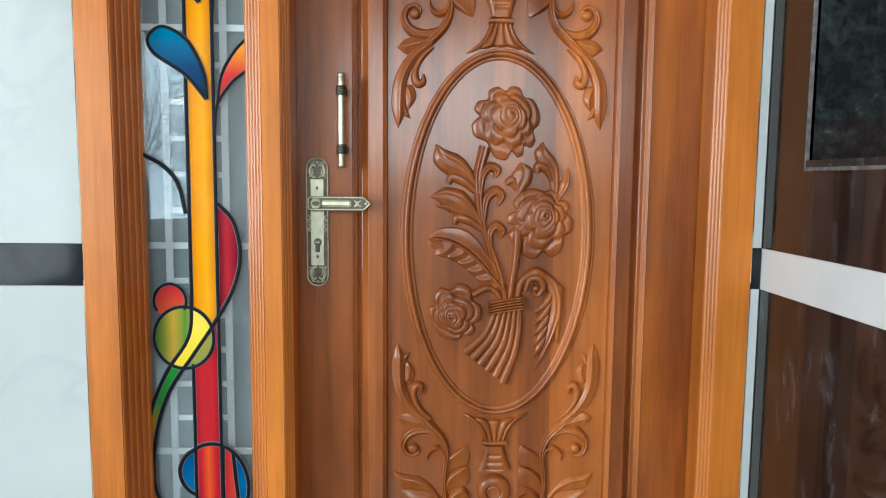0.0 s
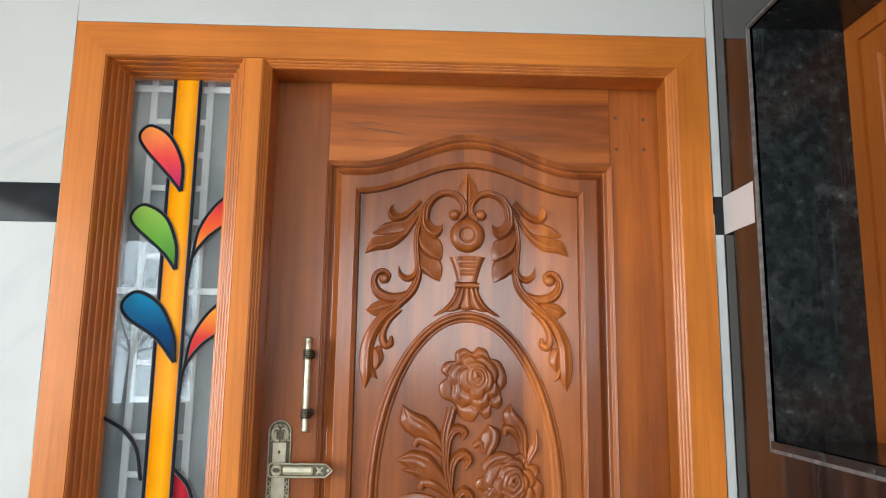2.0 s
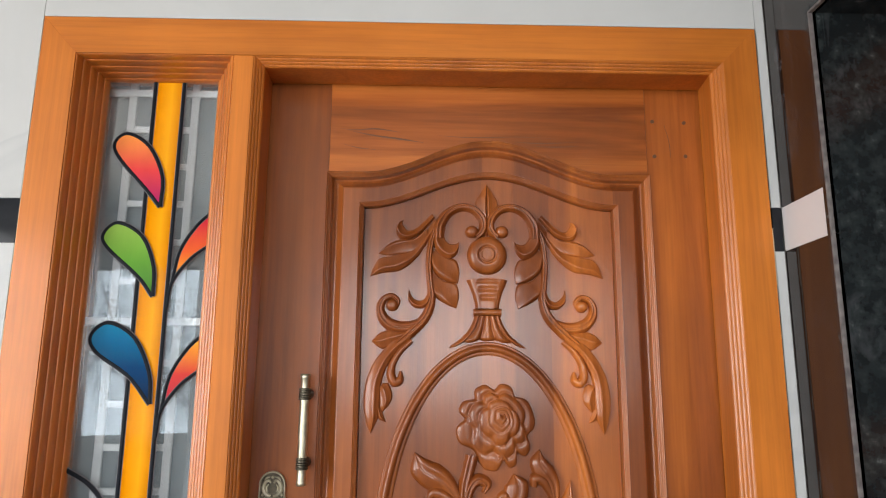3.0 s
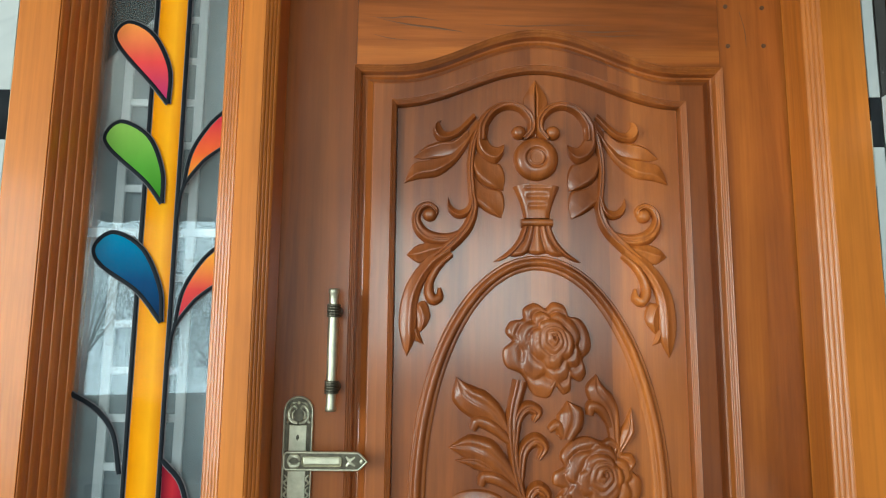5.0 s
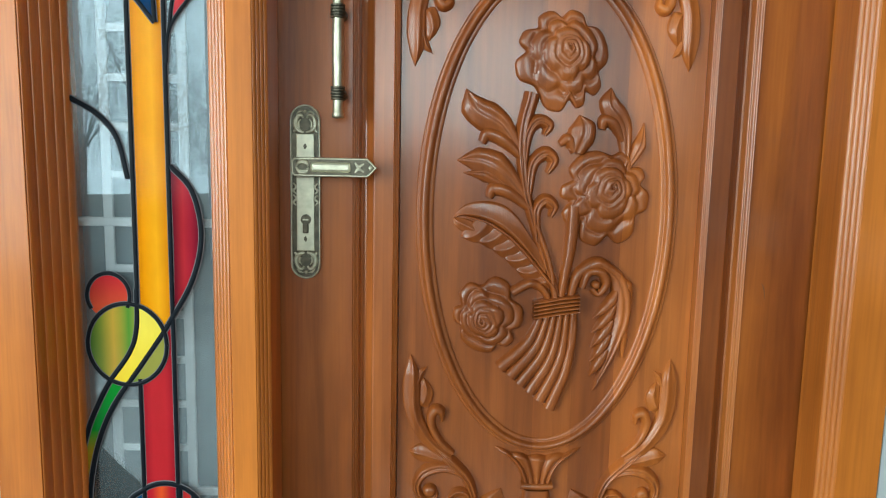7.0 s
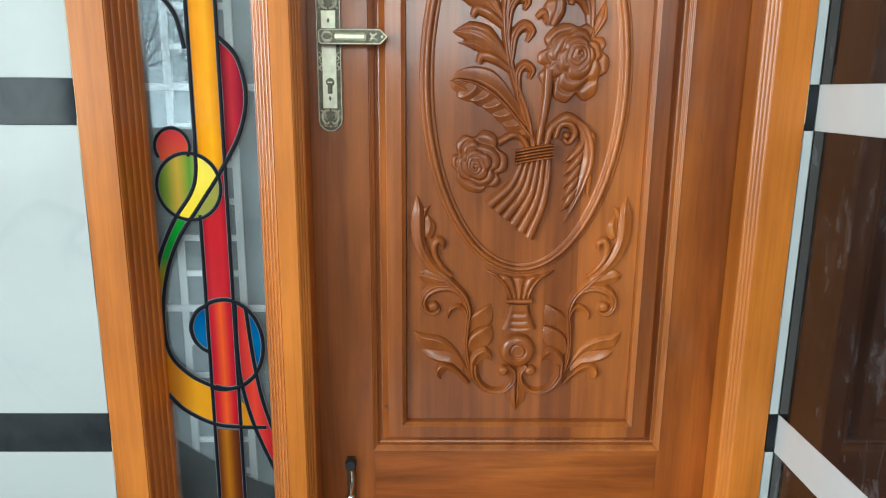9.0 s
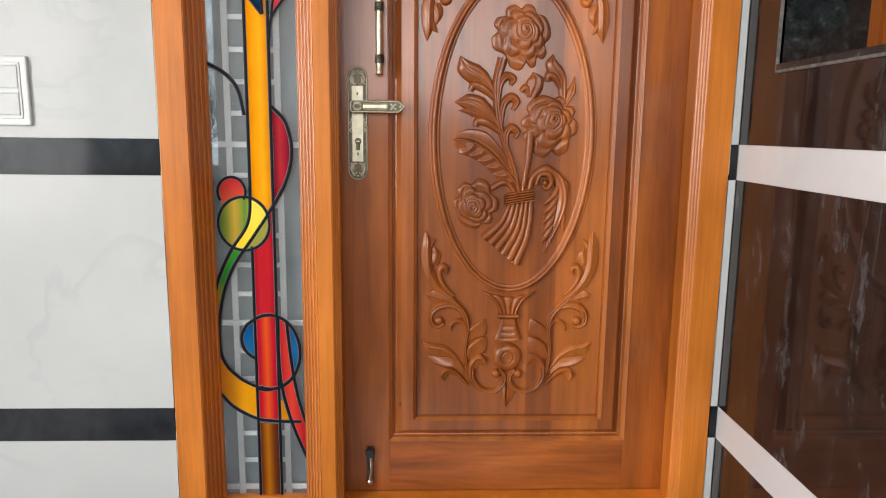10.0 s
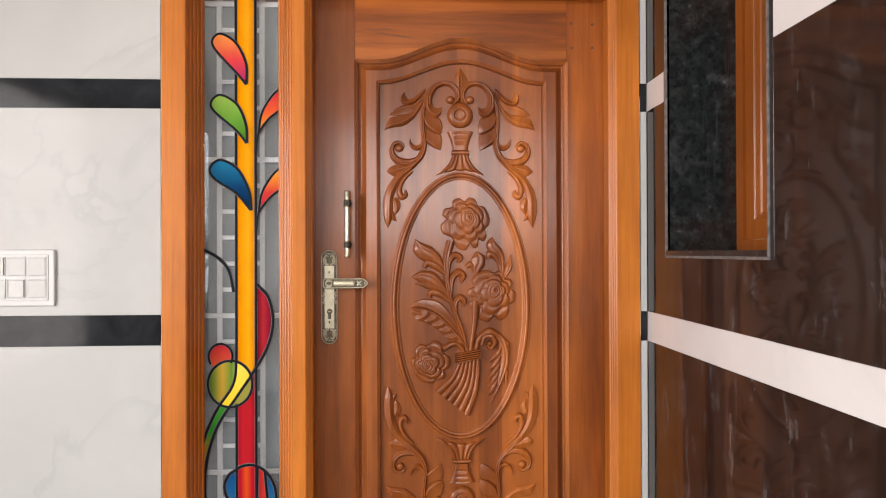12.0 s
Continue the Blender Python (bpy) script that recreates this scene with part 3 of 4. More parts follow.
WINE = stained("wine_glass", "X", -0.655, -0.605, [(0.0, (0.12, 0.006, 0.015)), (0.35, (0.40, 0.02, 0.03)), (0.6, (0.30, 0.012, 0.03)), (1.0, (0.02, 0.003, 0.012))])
CHERRY = stained("cherry_glass", "Z", 0.84, 0.93, [(0.0, (0.62, 0.10, 0.03)), (1.0, (0.45, 0.01, 0.03))])
MOSS = stained("moss_glass", "X", -0.81, -0.72, [(0.0, (0.05, 0.16, 0.02)), (0.25, (0.20, 0.24, 0.03)), (0.5, (0.52, 0.32, 0.04)), (0.8, (0.10, 0.24, 0.03)), (1.0, (0.30, 0.28, 0.05))])
YELLOW = stained("yellow_glass", "Z", 0.73, 0.88, [(0.0, (0.85, 0.60, 0.03)), (1.0, (0.88, 0.70, 0.10))])
GREEN = stained("green_glass", "Z", 0.60, 0.74, [(0.0, (0.25, 0.16, 0.01)), (0.3, (0.02, 0.22, 0.02)), (1.0, (0.03, 0.26, 0.02))])
BLUE = stained("blue_glass", "Z", 0.35, 0.53, [(0.0, (0.0, 0.05, 0.17)), (0.5, (0.01, 0.11, 0.28)), (1.0, (0.0, 0.05, 0.17))])
HONEY = stained("honey_glass", "X", -0.83, -0.65, [(0.0, (0.50, 0.14, 0.004)), (0.4, (0.66, 0.28, 0.005)), (1.0, (0.52, 0.19, 0.004))])
TL, TR = -0.7215, -0.6605

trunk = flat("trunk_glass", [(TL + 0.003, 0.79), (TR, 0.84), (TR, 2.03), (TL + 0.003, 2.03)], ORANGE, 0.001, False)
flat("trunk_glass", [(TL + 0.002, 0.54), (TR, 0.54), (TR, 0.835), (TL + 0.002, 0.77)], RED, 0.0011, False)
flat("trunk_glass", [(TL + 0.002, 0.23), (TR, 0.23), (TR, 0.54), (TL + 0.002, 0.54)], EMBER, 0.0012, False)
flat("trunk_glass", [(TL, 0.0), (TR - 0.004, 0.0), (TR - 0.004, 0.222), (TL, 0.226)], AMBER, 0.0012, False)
PETALS = {
    "red": ([(-0.688, 1.745), (-0.719, 1.782), (-0.781, 1.850), (-0.793, 1.883), (-0.768, 1.903), (-0.722, 1.876), (-0.690, 1.812)], PETAL_RED),
    "green": ([(-0.687, 1.559), (-0.719, 1.599), (-0.787, 1.659), (-0.797, 1.688), (-0.769, 1.710), (-0.719, 1.682), (-0.691, 1.620)], PETAL_GREEN),
    "blue": ([(-0.674, 1.347), (-0.720, 1.401), (-0.787, 1.447), (-0.801, 1.480), (-0.769, 1.505), (-0.716, 1.476), (-0.681, 1.408)], PETAL_BLUE),
}
for word, (outline, mat) in PETALS.items():
    tip = np.array(outline[0])
    ring = [tip, *outline[1:]]
    flat("petal_glass", ring, mat, 0.0062, True, 8, word + " teardrop petal of painted glass")
    came(ring, 0.0042, True, 0.0066)
    mid_p = np.mean(np.array(ring), axis=0)
    # white strip along part of the petal's edge, drawn as a highlight
    r = Relief(GY - 0.0066)
    r.stroke([mid_p + (np.array(q) - mid_p) * 0.90 for q in ring[:4]], [0.0, 0.0009, 0.0007, 0.0], 0.0006, n=10)
    r.done("edge_highlight", GRILLE, glass, "fine white line drawn in as the petal edge's highlight")
for z, mat in ((0.0, HALF_A), (-0.252, HALF_B)):
    up = [(-0.652, 1.588 + z), (-0.641, 1.653 + z), (-0.612, 1.705 + z), (-0.578, 1.740 + z)]
    low = [(-0.652, 1.588 + z), (-0.623, 1.632 + z), (-0.600, 1.653 + z), (-0.578, 1.668 + z)]
    flat("half_leaf_glass", [*map(tuple, spline(up, 6)), *map(tuple, spline(low, 6)[::-1][:-1])], mat, 0.0018, False)
    came(up, 0.0032)
    came([*low[::-1], (-0.6585, 1.535 + z)], 0.0032)
# lens on the trunk, and the long line that swings through the circles
lens = [(-0.657, 1.113), (-0.621, 1.070), (-0.607, 0.994), (-0.625, 0.915), (-0.657, 0.858)]
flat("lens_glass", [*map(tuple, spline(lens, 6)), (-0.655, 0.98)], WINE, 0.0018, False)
swing = [(-0.657, 1.113), (-0.621, 1.070), (-0.607, 0.994), (-0.625, 0.915), (-0.671, 0.833), (-0.717, 0.765), (-0.774, 0.680),
         (-0.806, 0.595), (-0.820, 0.500), (-0.812, 0.415), (-0.768, 0.361), (-0.705, 0.327)]
came(swing)
came([(-0.826, 1.225), (-0.777, 1.197), (-0.745, 1.157), (-0.729, 1.089)])


def circle(x, z, rx, rz, a0=0, a1=360, n=24):
    return [(x + rx * math.cos(radians(a0 + (a1 - a0) * i / n)), z + rz * math.sin(radians(a0 + (a1 - a0) * i / n))) for i in range(n + 1)]


flat("cherry_glass", circle(-0.771, 0.886, 0.037, 0.040)[:-1], CHERRY, 0.0016, False)
came(circle(-0.771, 0.886, 0.037, 0.040, -30, 215, 16), 0.0034)
flat("disc_glass", circle(-0.741, 0.800, 0.069, 0.073)[:-1], MOSS, 0.0022, False)
band_l = [(-0.722, 0.872), (-0.724, 0.830), (-0.738, 0.785), (-0.776, 0.730)]
band_r = [(-0.677, 0.832), (-0.690, 0.800), (-0.717, 0.762), (-0.738, 0.729)]
flat("band_glass", [*map(tuple, spline(band_l, 5)), *map(tuple, spline(band_r, 5)[::-1])], YELLOW, 0.0027, False)
tail_l = [(-0.776, 0.730), (-0.800, 0.684), (-0.815, 0.648), (-0.826, 0.610)]
tail_r = [(-0.738, 0.729), (-0.774, 0.680), (-0.797, 0.625), (-0.816, 0.540)]
flat("band_glass", [*map(tuple, spline(tail_l, 5)), (-0.826, 0.53), *map(tuple, spline(tail_r, 5)[::-1])], GREEN, 0.0016, False)
came([(-0.722, 0.90), *band_l[1:], *tail_l[1:]])
came(circle(-0.741, 0.800, 0.069, 0.073), 0.0036, False, 0.0048)
# lower circle with its crossing bands
lobe = [(TL, 0.531), (-0.745, 0.514), (-0.759, 0.484), (-0.755, 0.452), (-0.740, 0.430), (TL, 0.418)]
flat("crescent_glass", [*map(tuple, spline(lobe, 5))], BLUE, 0.0009, False)
flat("crescent_glass", [*circle(-0.683, 0.436, 0.085, 0.108, -48, 48, 14)], BLUE, 0.0009, False)
rb_l = [(-0.657, 0.540), (-0.658, 0.430), (-0.652, 0.338), (-0.626, 0.227), (-0.580, 0.105)]
rb_r = [(-0.634, 0.528), (-0.622, 0.400), (-0.606, 0.300), (-0.580, 0.205)]
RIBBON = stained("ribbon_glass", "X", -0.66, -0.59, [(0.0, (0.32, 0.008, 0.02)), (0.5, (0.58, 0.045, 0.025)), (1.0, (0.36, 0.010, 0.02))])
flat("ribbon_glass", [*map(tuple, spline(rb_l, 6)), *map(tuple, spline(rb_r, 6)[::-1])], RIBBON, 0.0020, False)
came(rb_l)
came(rb_r)
came(circle(-0.683, 0.436, 0.085, 0.108, -110, 118, 24))
came(lobe)
hb_t = [(-0.826, 0.440), (-0.812, 0.405), (-0.768, 0.361), (-0.722, 0.334)]
hb_b = [(-0.826, 0.318), (-0.788, 0.275), (-0.724, 0.240)]
flat("swag_glass", [*map(tuple, spline(hb_t, 5)), *map(tuple, spline(hb_b, 5)[::-1])], HONEY, 0.0017, False)
flat("swag_glass", [(-0.660, 0.30), (-0.640, 0.28), (-0.626, 0.229), (-0.660, 0.231)], HONEY, 0.0010, False)
came([(-0.826, 0.318), (-0.788, 0.275), (-0.724, 0.240), (-0.660, 0.231), (-0.600, 0.230)])
came([(-0.725, 0.330), (-0.690, 0.326), (-0.650, 0.338), (-0.615, 0.365)])
for x, z0, z1 in ((TL, 0.0, 0.738), (TL, 0.868, 2.03), (TR, 0.0, 2.03)):
    came([(x, z0), (x, z0 + (z1 - z0) / 3), (x, z0 + (z1 - z0) / 1.5), (x, z1)], 0.0040, False, 0.0032)

# white grille behind the glass
grille = thing("window_grille", "white painted ladder grille behind the side light", "grille")
for x in (-0.783, -0.647):
    box("upright", x - 0.0085, x + 0.0085, 0.018, 0.026, -0.02, 2.04, GRILLE, grille, 0.002)
for i in range(25):
    z = 0.011 + i * 0.0834
    if i % 6 == 0:
        box("rail", -0.845, -0.565, 0.017, 0.025, z - 0.008, z + 0.008, GRILLE, grille, 0.002)
    else:
        box("rung", -0.777, -0.653, 0.019, 0.025, z - 0.007, z + 0.007, GRILLE, grille, 0.002)

# ---- door leaf ----
door = thing("door_leaf", "carved teak door leaf with an oval rose panel, closed", "door")
LY = 0.008
XC = -0.004
OUT, PAN = (0.344, 0.160, 1.833, 1.906), (0.266, 0.229, 1.760, 1.829)


def arch(k, n=40):
    """Loop of the panel's outline: k = 0 at the rails, 1 at the carved field."""
    hw, zb, zs, za = [a + (b - a) * k for a, b in zip(OUT, PAN)]
    pts = [(XC - hw, zb)]
    for i in range(n + 1):
        x = -hw + 2 * hw * i / n
        bell = 0.5 + 0.5 * math.cos(math.pi * min(1, abs(x) / 0.268))
        pts.append((XC + x, zs + (za - zs) * bell))
    pts.append((XC + hw, zb))
    return pts


def loft(name, profile, mat, label=""):
    v, f = [], []
    w = len(arch(0))
    for k, y in profile:
        v += [(x, y, z) for x, z in arch(k)]
    for i in range(len(profile) - 1):
        for j in range(w):
            a, b = i * w + j, i * w + (j + 1) % w
            f.append((a, a + w, b + w, b))
    return mesh_part(name, v, f, mat, door, label)


box("stile", -0.500, XC - 0.3445, LY, 0.05, -0.02, 2.05, WOOD_STILE, door)
box("stile", XC + 0.3445, 0.480, LY, 0.05, -0.02, 2.05, WOOD_STILE, door)
box("bottom_rail", XC - 0.3440, XC + 0.3440, LY + 0.0004, 0.05, -0.02, 0.160, WOOD_RAIL, door)
top = arch(0)[1:-1]
v = [(min(max(x, XC - 0.3440), XC + 0.3440), LY + 0.0004, z) for x, z in top] + [(min(max(x, XC - 0.3440), XC + 0.3440), LY + 0.0004, 2.05) for x, z in top]
w = len(top)
v += [(x, 0.05, z) for x, y, z in v]
f = [(j, j + w, j + w + 1, j + 1) for j in range(w - 1)] + [(j, j + 1, j + 1 + 2 * w, j + 2 * w) for j in range(w - 1)]
mesh_part("top_rail", v, f, WOOD_RAIL, door)


def bead(k0, k1, y0, y1, rounds):
    """Fine half-round beads side by side between two shares of the border, sinking from y0 to y1."""
    out = []
    for i in range(len(rounds)):
        a, b = sum(rounds[:i]), sum(rounds[:i + 1])
        for t in (0.0, 0.1, 0.25, 0.42, 0.58, 0.75, 0.9, 1.0):
            q = a + (b - a) * t
            out.append((k0 + (k1 - k0) * q, y0 + (y1 - y0) * q - 0.036 * (b - a) * (k1 - k0) / 0.12 * 0.055 * math.sin(math.pi * t) ** 0.7))
    return out


loft("panel_bead", [(-0.050, LY + 0.001), *bead(-0.045, 0.10, LY - 0.0035, LY + 0.0075, (0.22, 0.34, 0.22, 0.22)), (0.13, LY + 0.0185), (0.17, LY + 0.020)], WOOD_BEAD)
loft("panel_border", [(0.15, LY + 0.0205), (0.25, LY + 0.018), (0.40, LY + 0.006), (0.43, LY + 0.0005), (0.46, LY), (0.87, LY), (0.89, LY + 0.0005)], WOOD_FIELD)
loft("inner_bead", [(0.86, LY + 0.001), *bead(0.865, 0.985, LY - 0.0025, LY + 0.0080, (0.24, 0.30, 0.24, 0.22)), (0.99, LY + 0.016), (1.0, LY + 0.024)], WOOD_BEAD)
FYD = LY + 0.022
fld = arch(1.01)
bm = bmesh.new()
bm.faces.new([bm.verts.new((x, FYD, z)) for x, z in fld])
bmesh.ops.triangulate(bm, faces=bm.faces)
part("field_panel", bm, WOOD_FIELD, door)
for x, z in ((0.356, 1.960), (0.426, 1.958), (0.357, 1.880), (0.425, 1.881), (-0.318, 0.271)):
    bm = bmesh.new()
    bmesh.ops.create_cone(bm, cap_ends=True, segments=14, radius1=0.0042, radius2=0.0042, depth=0.003, matrix=pose(x, LY - 0.0002, z, 90))
    part("wood_plug", bm, PLUG, door)

# dark mineral streaks and a drying crack in the timber
for pts, widths in (([(-0.313, 1.931), (-0.255, 1.919), (-0.200, 1.912), (-0.140, 1.903)], [0.0, 0.0016, 0.0022, 0.0]),
                    ([(0.040, 1.909), (0.110, 1.906), (0.190, 1.910)], [0.0, 0.0015, 0.0]),
                    ([(-0.332, 1.934), (-0.290, 1.931), (-0.248, 1.934), (-0.190, 1.926)], [0.0, 0.0011, 0.0016, 0.0]),
                    ([(-0.120, 1.921), (-0.040, 1.917), (0.060, 1.920), (0.150, 1.917)], [0.0, 0.0010, 0.0007, 0.0]),
                    ([(0.085, 1.900), (0.140, 1.898), (0.205, 1.902)], [0.0, 0.0011, 0.0]),
                    ([(-0.325, 1.900), (-0.285, 1.890), (-0.240, 1.886)], [0.0, 0.0009, 0.0]),
                    ([(0.372, 1.985), (0.385, 1.940), (0.392, 1.900), (0.391, 1.840)], [0.0, 0.0008, 0.0010, 0.0]),
                    ([(0.370, 0.932), (0.381, 0.915), (0.386, 0.872)], [0.0, 0.0014, 0.0])):
    r = Relief(LY - 0.0008)
    r.stroke(pts, widths, 0.0003)
    r.done("dark_streak", STREAK, door)

# carving: the oval ring
CX, CZ, MIRROR_Z = -0.008, 1.036, 1.0345
r = Relief(FYD)
rows = []
prof = [(-0.06, 0.0), (0.0, 0.0045), (0.08, 0.006), (0.16, 0.004), (0.20, 0.0065), (0.28, 0.0115), (0.40, 0.0145), (0.52, 0.0148), (0.64, 0.0125), (0.72, 0.0085), (0.76, 0.005), (0.83, 0.0068), (0.90, 0.005), (0.96, 0.0052), (1.03, 0.0)]
for i in range(121):
    a = 2 * math.pi * i / 120
    rows.append([(CX + (0.232 - 0.030 * s) * math.cos(a), FYD + 0.001 - h, CZ + (0.440 - 0.026 * s) * math.sin(a)) for s, h in prof])
r.grid(rows)
r.done("oval_ring", WOOD_CARVED, door)


def scrollwork():
    """One side of the crest above the oval: arch, acanthus lobes, falling stem with its curls."""
    r = Relief(FYD)
    # three lobes of the acanthus
    r.blade([(-0.122, 1.738), (-0.142, 1.704), (-0.160, 1.680), (-0.181, 1.664), (-0.212, 1.658), (-0.240, 1.649), (-0.256, 1.612)],
            [(-0.110, 1.728), (-0.126, 1.704), (-0.139, 1.680), (-0.160, 1.650), (-0.191, 1.626), (-0.227, 1.620), (-0.256, 1.612)], 0.0095, 0.7)
    r.blade([(-0.136, 1.719), (-0.163, 1.697), (-0.191, 1.694), (-0.215, 1.685), (-0.230, 1.672), (-0.239, 1.662)],
            [(-0.136, 1.692), (-0.155, 1.673), (-0.175, 1.662), (-0.198, 1.660), (-0.222, 1.658), (-0.239, 1.662)], 0.0085, 0.2)
    r.blade([(-0.120, 1.740), (-0.150, 1.706), (-0.176, 1.693), (-0.194, 1.695), (-0.203, 1.709), (-0.198, 1.728), (-0.186, 1.735)],
            [(-0.126, 1.750), (-0.153, 1.723), (-0.170, 1.713), (-0.180, 1.715), (-0.187, 1.724), (-0.189, 1.731), (-0.186, 1.735)], 0.0115, 0.3)
    # two blades on the inner side of the stem
    r.blade([(-0.129, 1.617), (-0.125, 1.582), (-0.113, 1.566), (-0.092, 1.553), (-0.073, 1.546)],
            [(-0.123, 1.626), (-0.102, 1.606), (-0.073, 1.598), (-0.067, 1.572), (-0.073, 1.546)], 0.0080, 0.15)
    r.blade([(-0.131, 1.660), (-0.124, 1.629), (-0.108, 1.610), (-0.087, 1.601), (-0.069, 1.599)],
            [(-0.117, 1.672), (-0.092, 1.654), (-0.074, 1.649), (-0.066, 1.625), (-0.069, 1.599)], 0.0095, 0.15)
    # leaf beside the volute, the volute and its bead
    r.blade([(-0.174, 1.505), (-0.207, 1.501), (-0.232, 1.494), (-0.249, 1.476)], [(-0.184, 1.478), (-0.209, 1.467), (-0.227, 1.461), (-0.249, 1.476)], 0.0085, 0.5)
    r.stroke([(-0.143, 1.517), (-0.176, 1.506), (-0.205, 1.509), (-0.224, 1.523), (-0.232, 1.544), (-0.225, 1.564), (-0.209, 1.571), (-0.196, 1.562), (-0.197, 1.549)],
             [0.010, 0.013, 0.014, 0.012, 0.009, 0.008, 0.007, 0.006, 0.004], 0.0110, "flute")
    r.dome(-0.207, 1.552, 0.014, 0.013, 0.0105)
    r.blade([(-0.173, 1.587), (-0.174, 1.563), (-0.162, 1.548), (-0.146, 1.545), (-0.131, 1.556), (-0.122, 1.587)],
            [(-0.173, 1.587), (-0.166, 1.571), (-0.156, 1.563), (-0.144, 1.564), (-0.136, 1.573), (-0.132, 1.596)], 0.0115, 0.3)
    # falling leaf with its lobe, tip and curl
    r.blade([(-0.226, 1.344), (-0.221, 1.329), (-0.215, 1.313)], [(-0.236, 1.338), (-0.231, 1.320), (-0.215, 1.313)], 0.0065, 0.5)
    r.blade([(-0.222, 1.392), (-0.211, 1.390), (-0.203, 1.368), (-0.208, 1.350), (-0.222, 1.334)],
            [(-0.232, 1.380), (-0.230, 1.363), (-0.229, 1.350), (-0.228, 1.340), (-0.222, 1.334)], 0.0085, 0.5)
    r.blade([(-0.168, 1.507), (-0.210, 1.474), (-0.240, 1.438), (-0.257, 1.398), (-0.262, 1.352), (-0.256, 1.317), (-0.246, 1.290)],
            [(-0.168, 1.474), (-0.197, 1.453), (-0.215, 1.424), (-0.225, 1.394), (-0.227, 1.358), (-0.231, 1.322), (-0.246, 1.290)], 0.0110, 0.62)
    r.stroke([(-0.165, 1.478), (-0.189, 1.456), (-0.204, 1.430), (-0.207, 1.408), (-0.199, 1.394), (-0.188, 1.399), (-0.187, 1.416)], [0.005, 0.007, 0.008, 0.010, 0.011, 0.009, 0.003], 0.0120)
    # stem, arch and the hook that ends it
    r.stroke([(-0.109, 1.732), (-0.125, 1.693), (-0.131, 1.645), (-0.128, 1.597), (-0.125, 1.564), (-0.138, 1.527), (-0.169, 1.494), (-0.197, 1.471)],
             [0.008, 0.0075, 0.0075, 0.008, 0.009, 0.011, 0.012, 0.007], 0.0125, "flute")
    r.blade([(-0.124, 1.716), (-0.122, 1.682), (-0.108, 1.659), (-0.087, 1.650), (-0.071, 1.664), (-0.067, 1.690)],
            [(-0.096, 1.720), (-0.099, 1.702), (-0.092, 1.688), (-0.082, 1.684), (-0.073, 1.686), (-0.067, 1.690)], 0.0125, 0.3)
    r.stroke([(-0.030, 1.698), (-0.016, 1.716), (-0.018, 1.740), (-0.038, 1.761), (-0.066, 1.765), (-0.092, 1.751), (-0.109, 1.724), (-0.111, 1.695)],
             [0.008, 0.010, 0.010, 0.0095, 0.0095, 0.0105, 0.0125, 0.012], 0.0135, "flute")
    r.dome(-0.040, 1.711, 0.015, 0.014, 0.0120)
    return r


def crest():
    """The vase, ball and bud on the axis."""
    r = Relief(FYD)
    rows = []
    for i in range(15):
        q = i / 14
        half = 0.027 + 0.020 * q + 0.038 * q ** 2.6
        rows.append([(CX + half * u, FYD + 0.001 - DEEP * 0.0115 * max(0.0, 1 - abs(u) ** 7) ** 0.5 * (0.62 + 0.38 * abs(math.cos(2.5 * math.pi * u)) ** 0.7) * (1 - 0.9 * max(0.0, q - 0.93) / 0.07), 1.530 - (0.048 + 0.018 * u * u) * q - 0.004 * abs(math.cos(2.5 * math.pi * u)) * q)
                     for u in np.linspace(-1, 1, 61)])
    r.grid(rows)
    r.stroke([(CX - 0.029, 1.5375), (CX, 1.538), (CX + 0.029, 1.5375)], [0.0085, 0.0092, 0.0085], 0.0115)
    rows = []
    for i in range(25):
        s = i / 24
        half = 0.025 + 0.019 * s ** 1.5
        step = 0.16 * max(0.0, math.sin(s * 22)) ** 0.5 if 0.15 < s < 0.92 else 0.0
        rows.append([(CX + half * u, FYD + 0.001 - 0.0150 * (1 - abs(u) ** 5) ** 0.5 * (1 - step * (abs(u) < 0.55)), 1.546 + 0.060 * s + 0.004 * s * (1 - u * u)) for u in np.linspace(-1, 1, 21)])
    r.grid(rows)
    r.dome(CX, 1.660, 0.043, 0.042, 0.0140, n=40, rings=22,
           shape=lambda q, a: (1 - q ** 5) ** 0.5 * (1 - 0.30 * math.exp(-((q - 0.40) / 0.05) ** 2) - 0.12 * (q < 0.30)) if q < 1 else 0)
    r.blade([(CX, 1.698), (CX - 0.007, 1.716), (CX - 0.020, 1.750), (CX - 0.024, 1.776), (CX - 0.013, 1.798), (CX, 1.818)], [(CX, 1.698), (CX, 1.716), (CX, 1.750), (CX, 1.776), (CX, 1.798), (CX, 1.818)], 0.0085, 0.9)
    r.blade([(CX, 1.698), (CX, 1.716), (CX, 1.750), (CX, 1.776), (CX, 1.798), (CX, 1.818)], [(CX, 1.698), (CX + 0.007, 1.716), (CX + 0.020, 1.750), (CX + 0.024, 1.776), (CX + 0.013, 1.798), (CX, 1.818)], 0.0085, 0.1)
    return r


left = scrollwork()
mid = crest()
for up in (True, False):
    for half in (left, left.flip(CX)):
        (half if up else half.upside(MIRROR_Z)).done("scroll_carving", WOOD_CARVED, door)
    (mid if up else mid.upside(MIRROR_Z)).done("vase_carving", WOOD_CARVED, door)


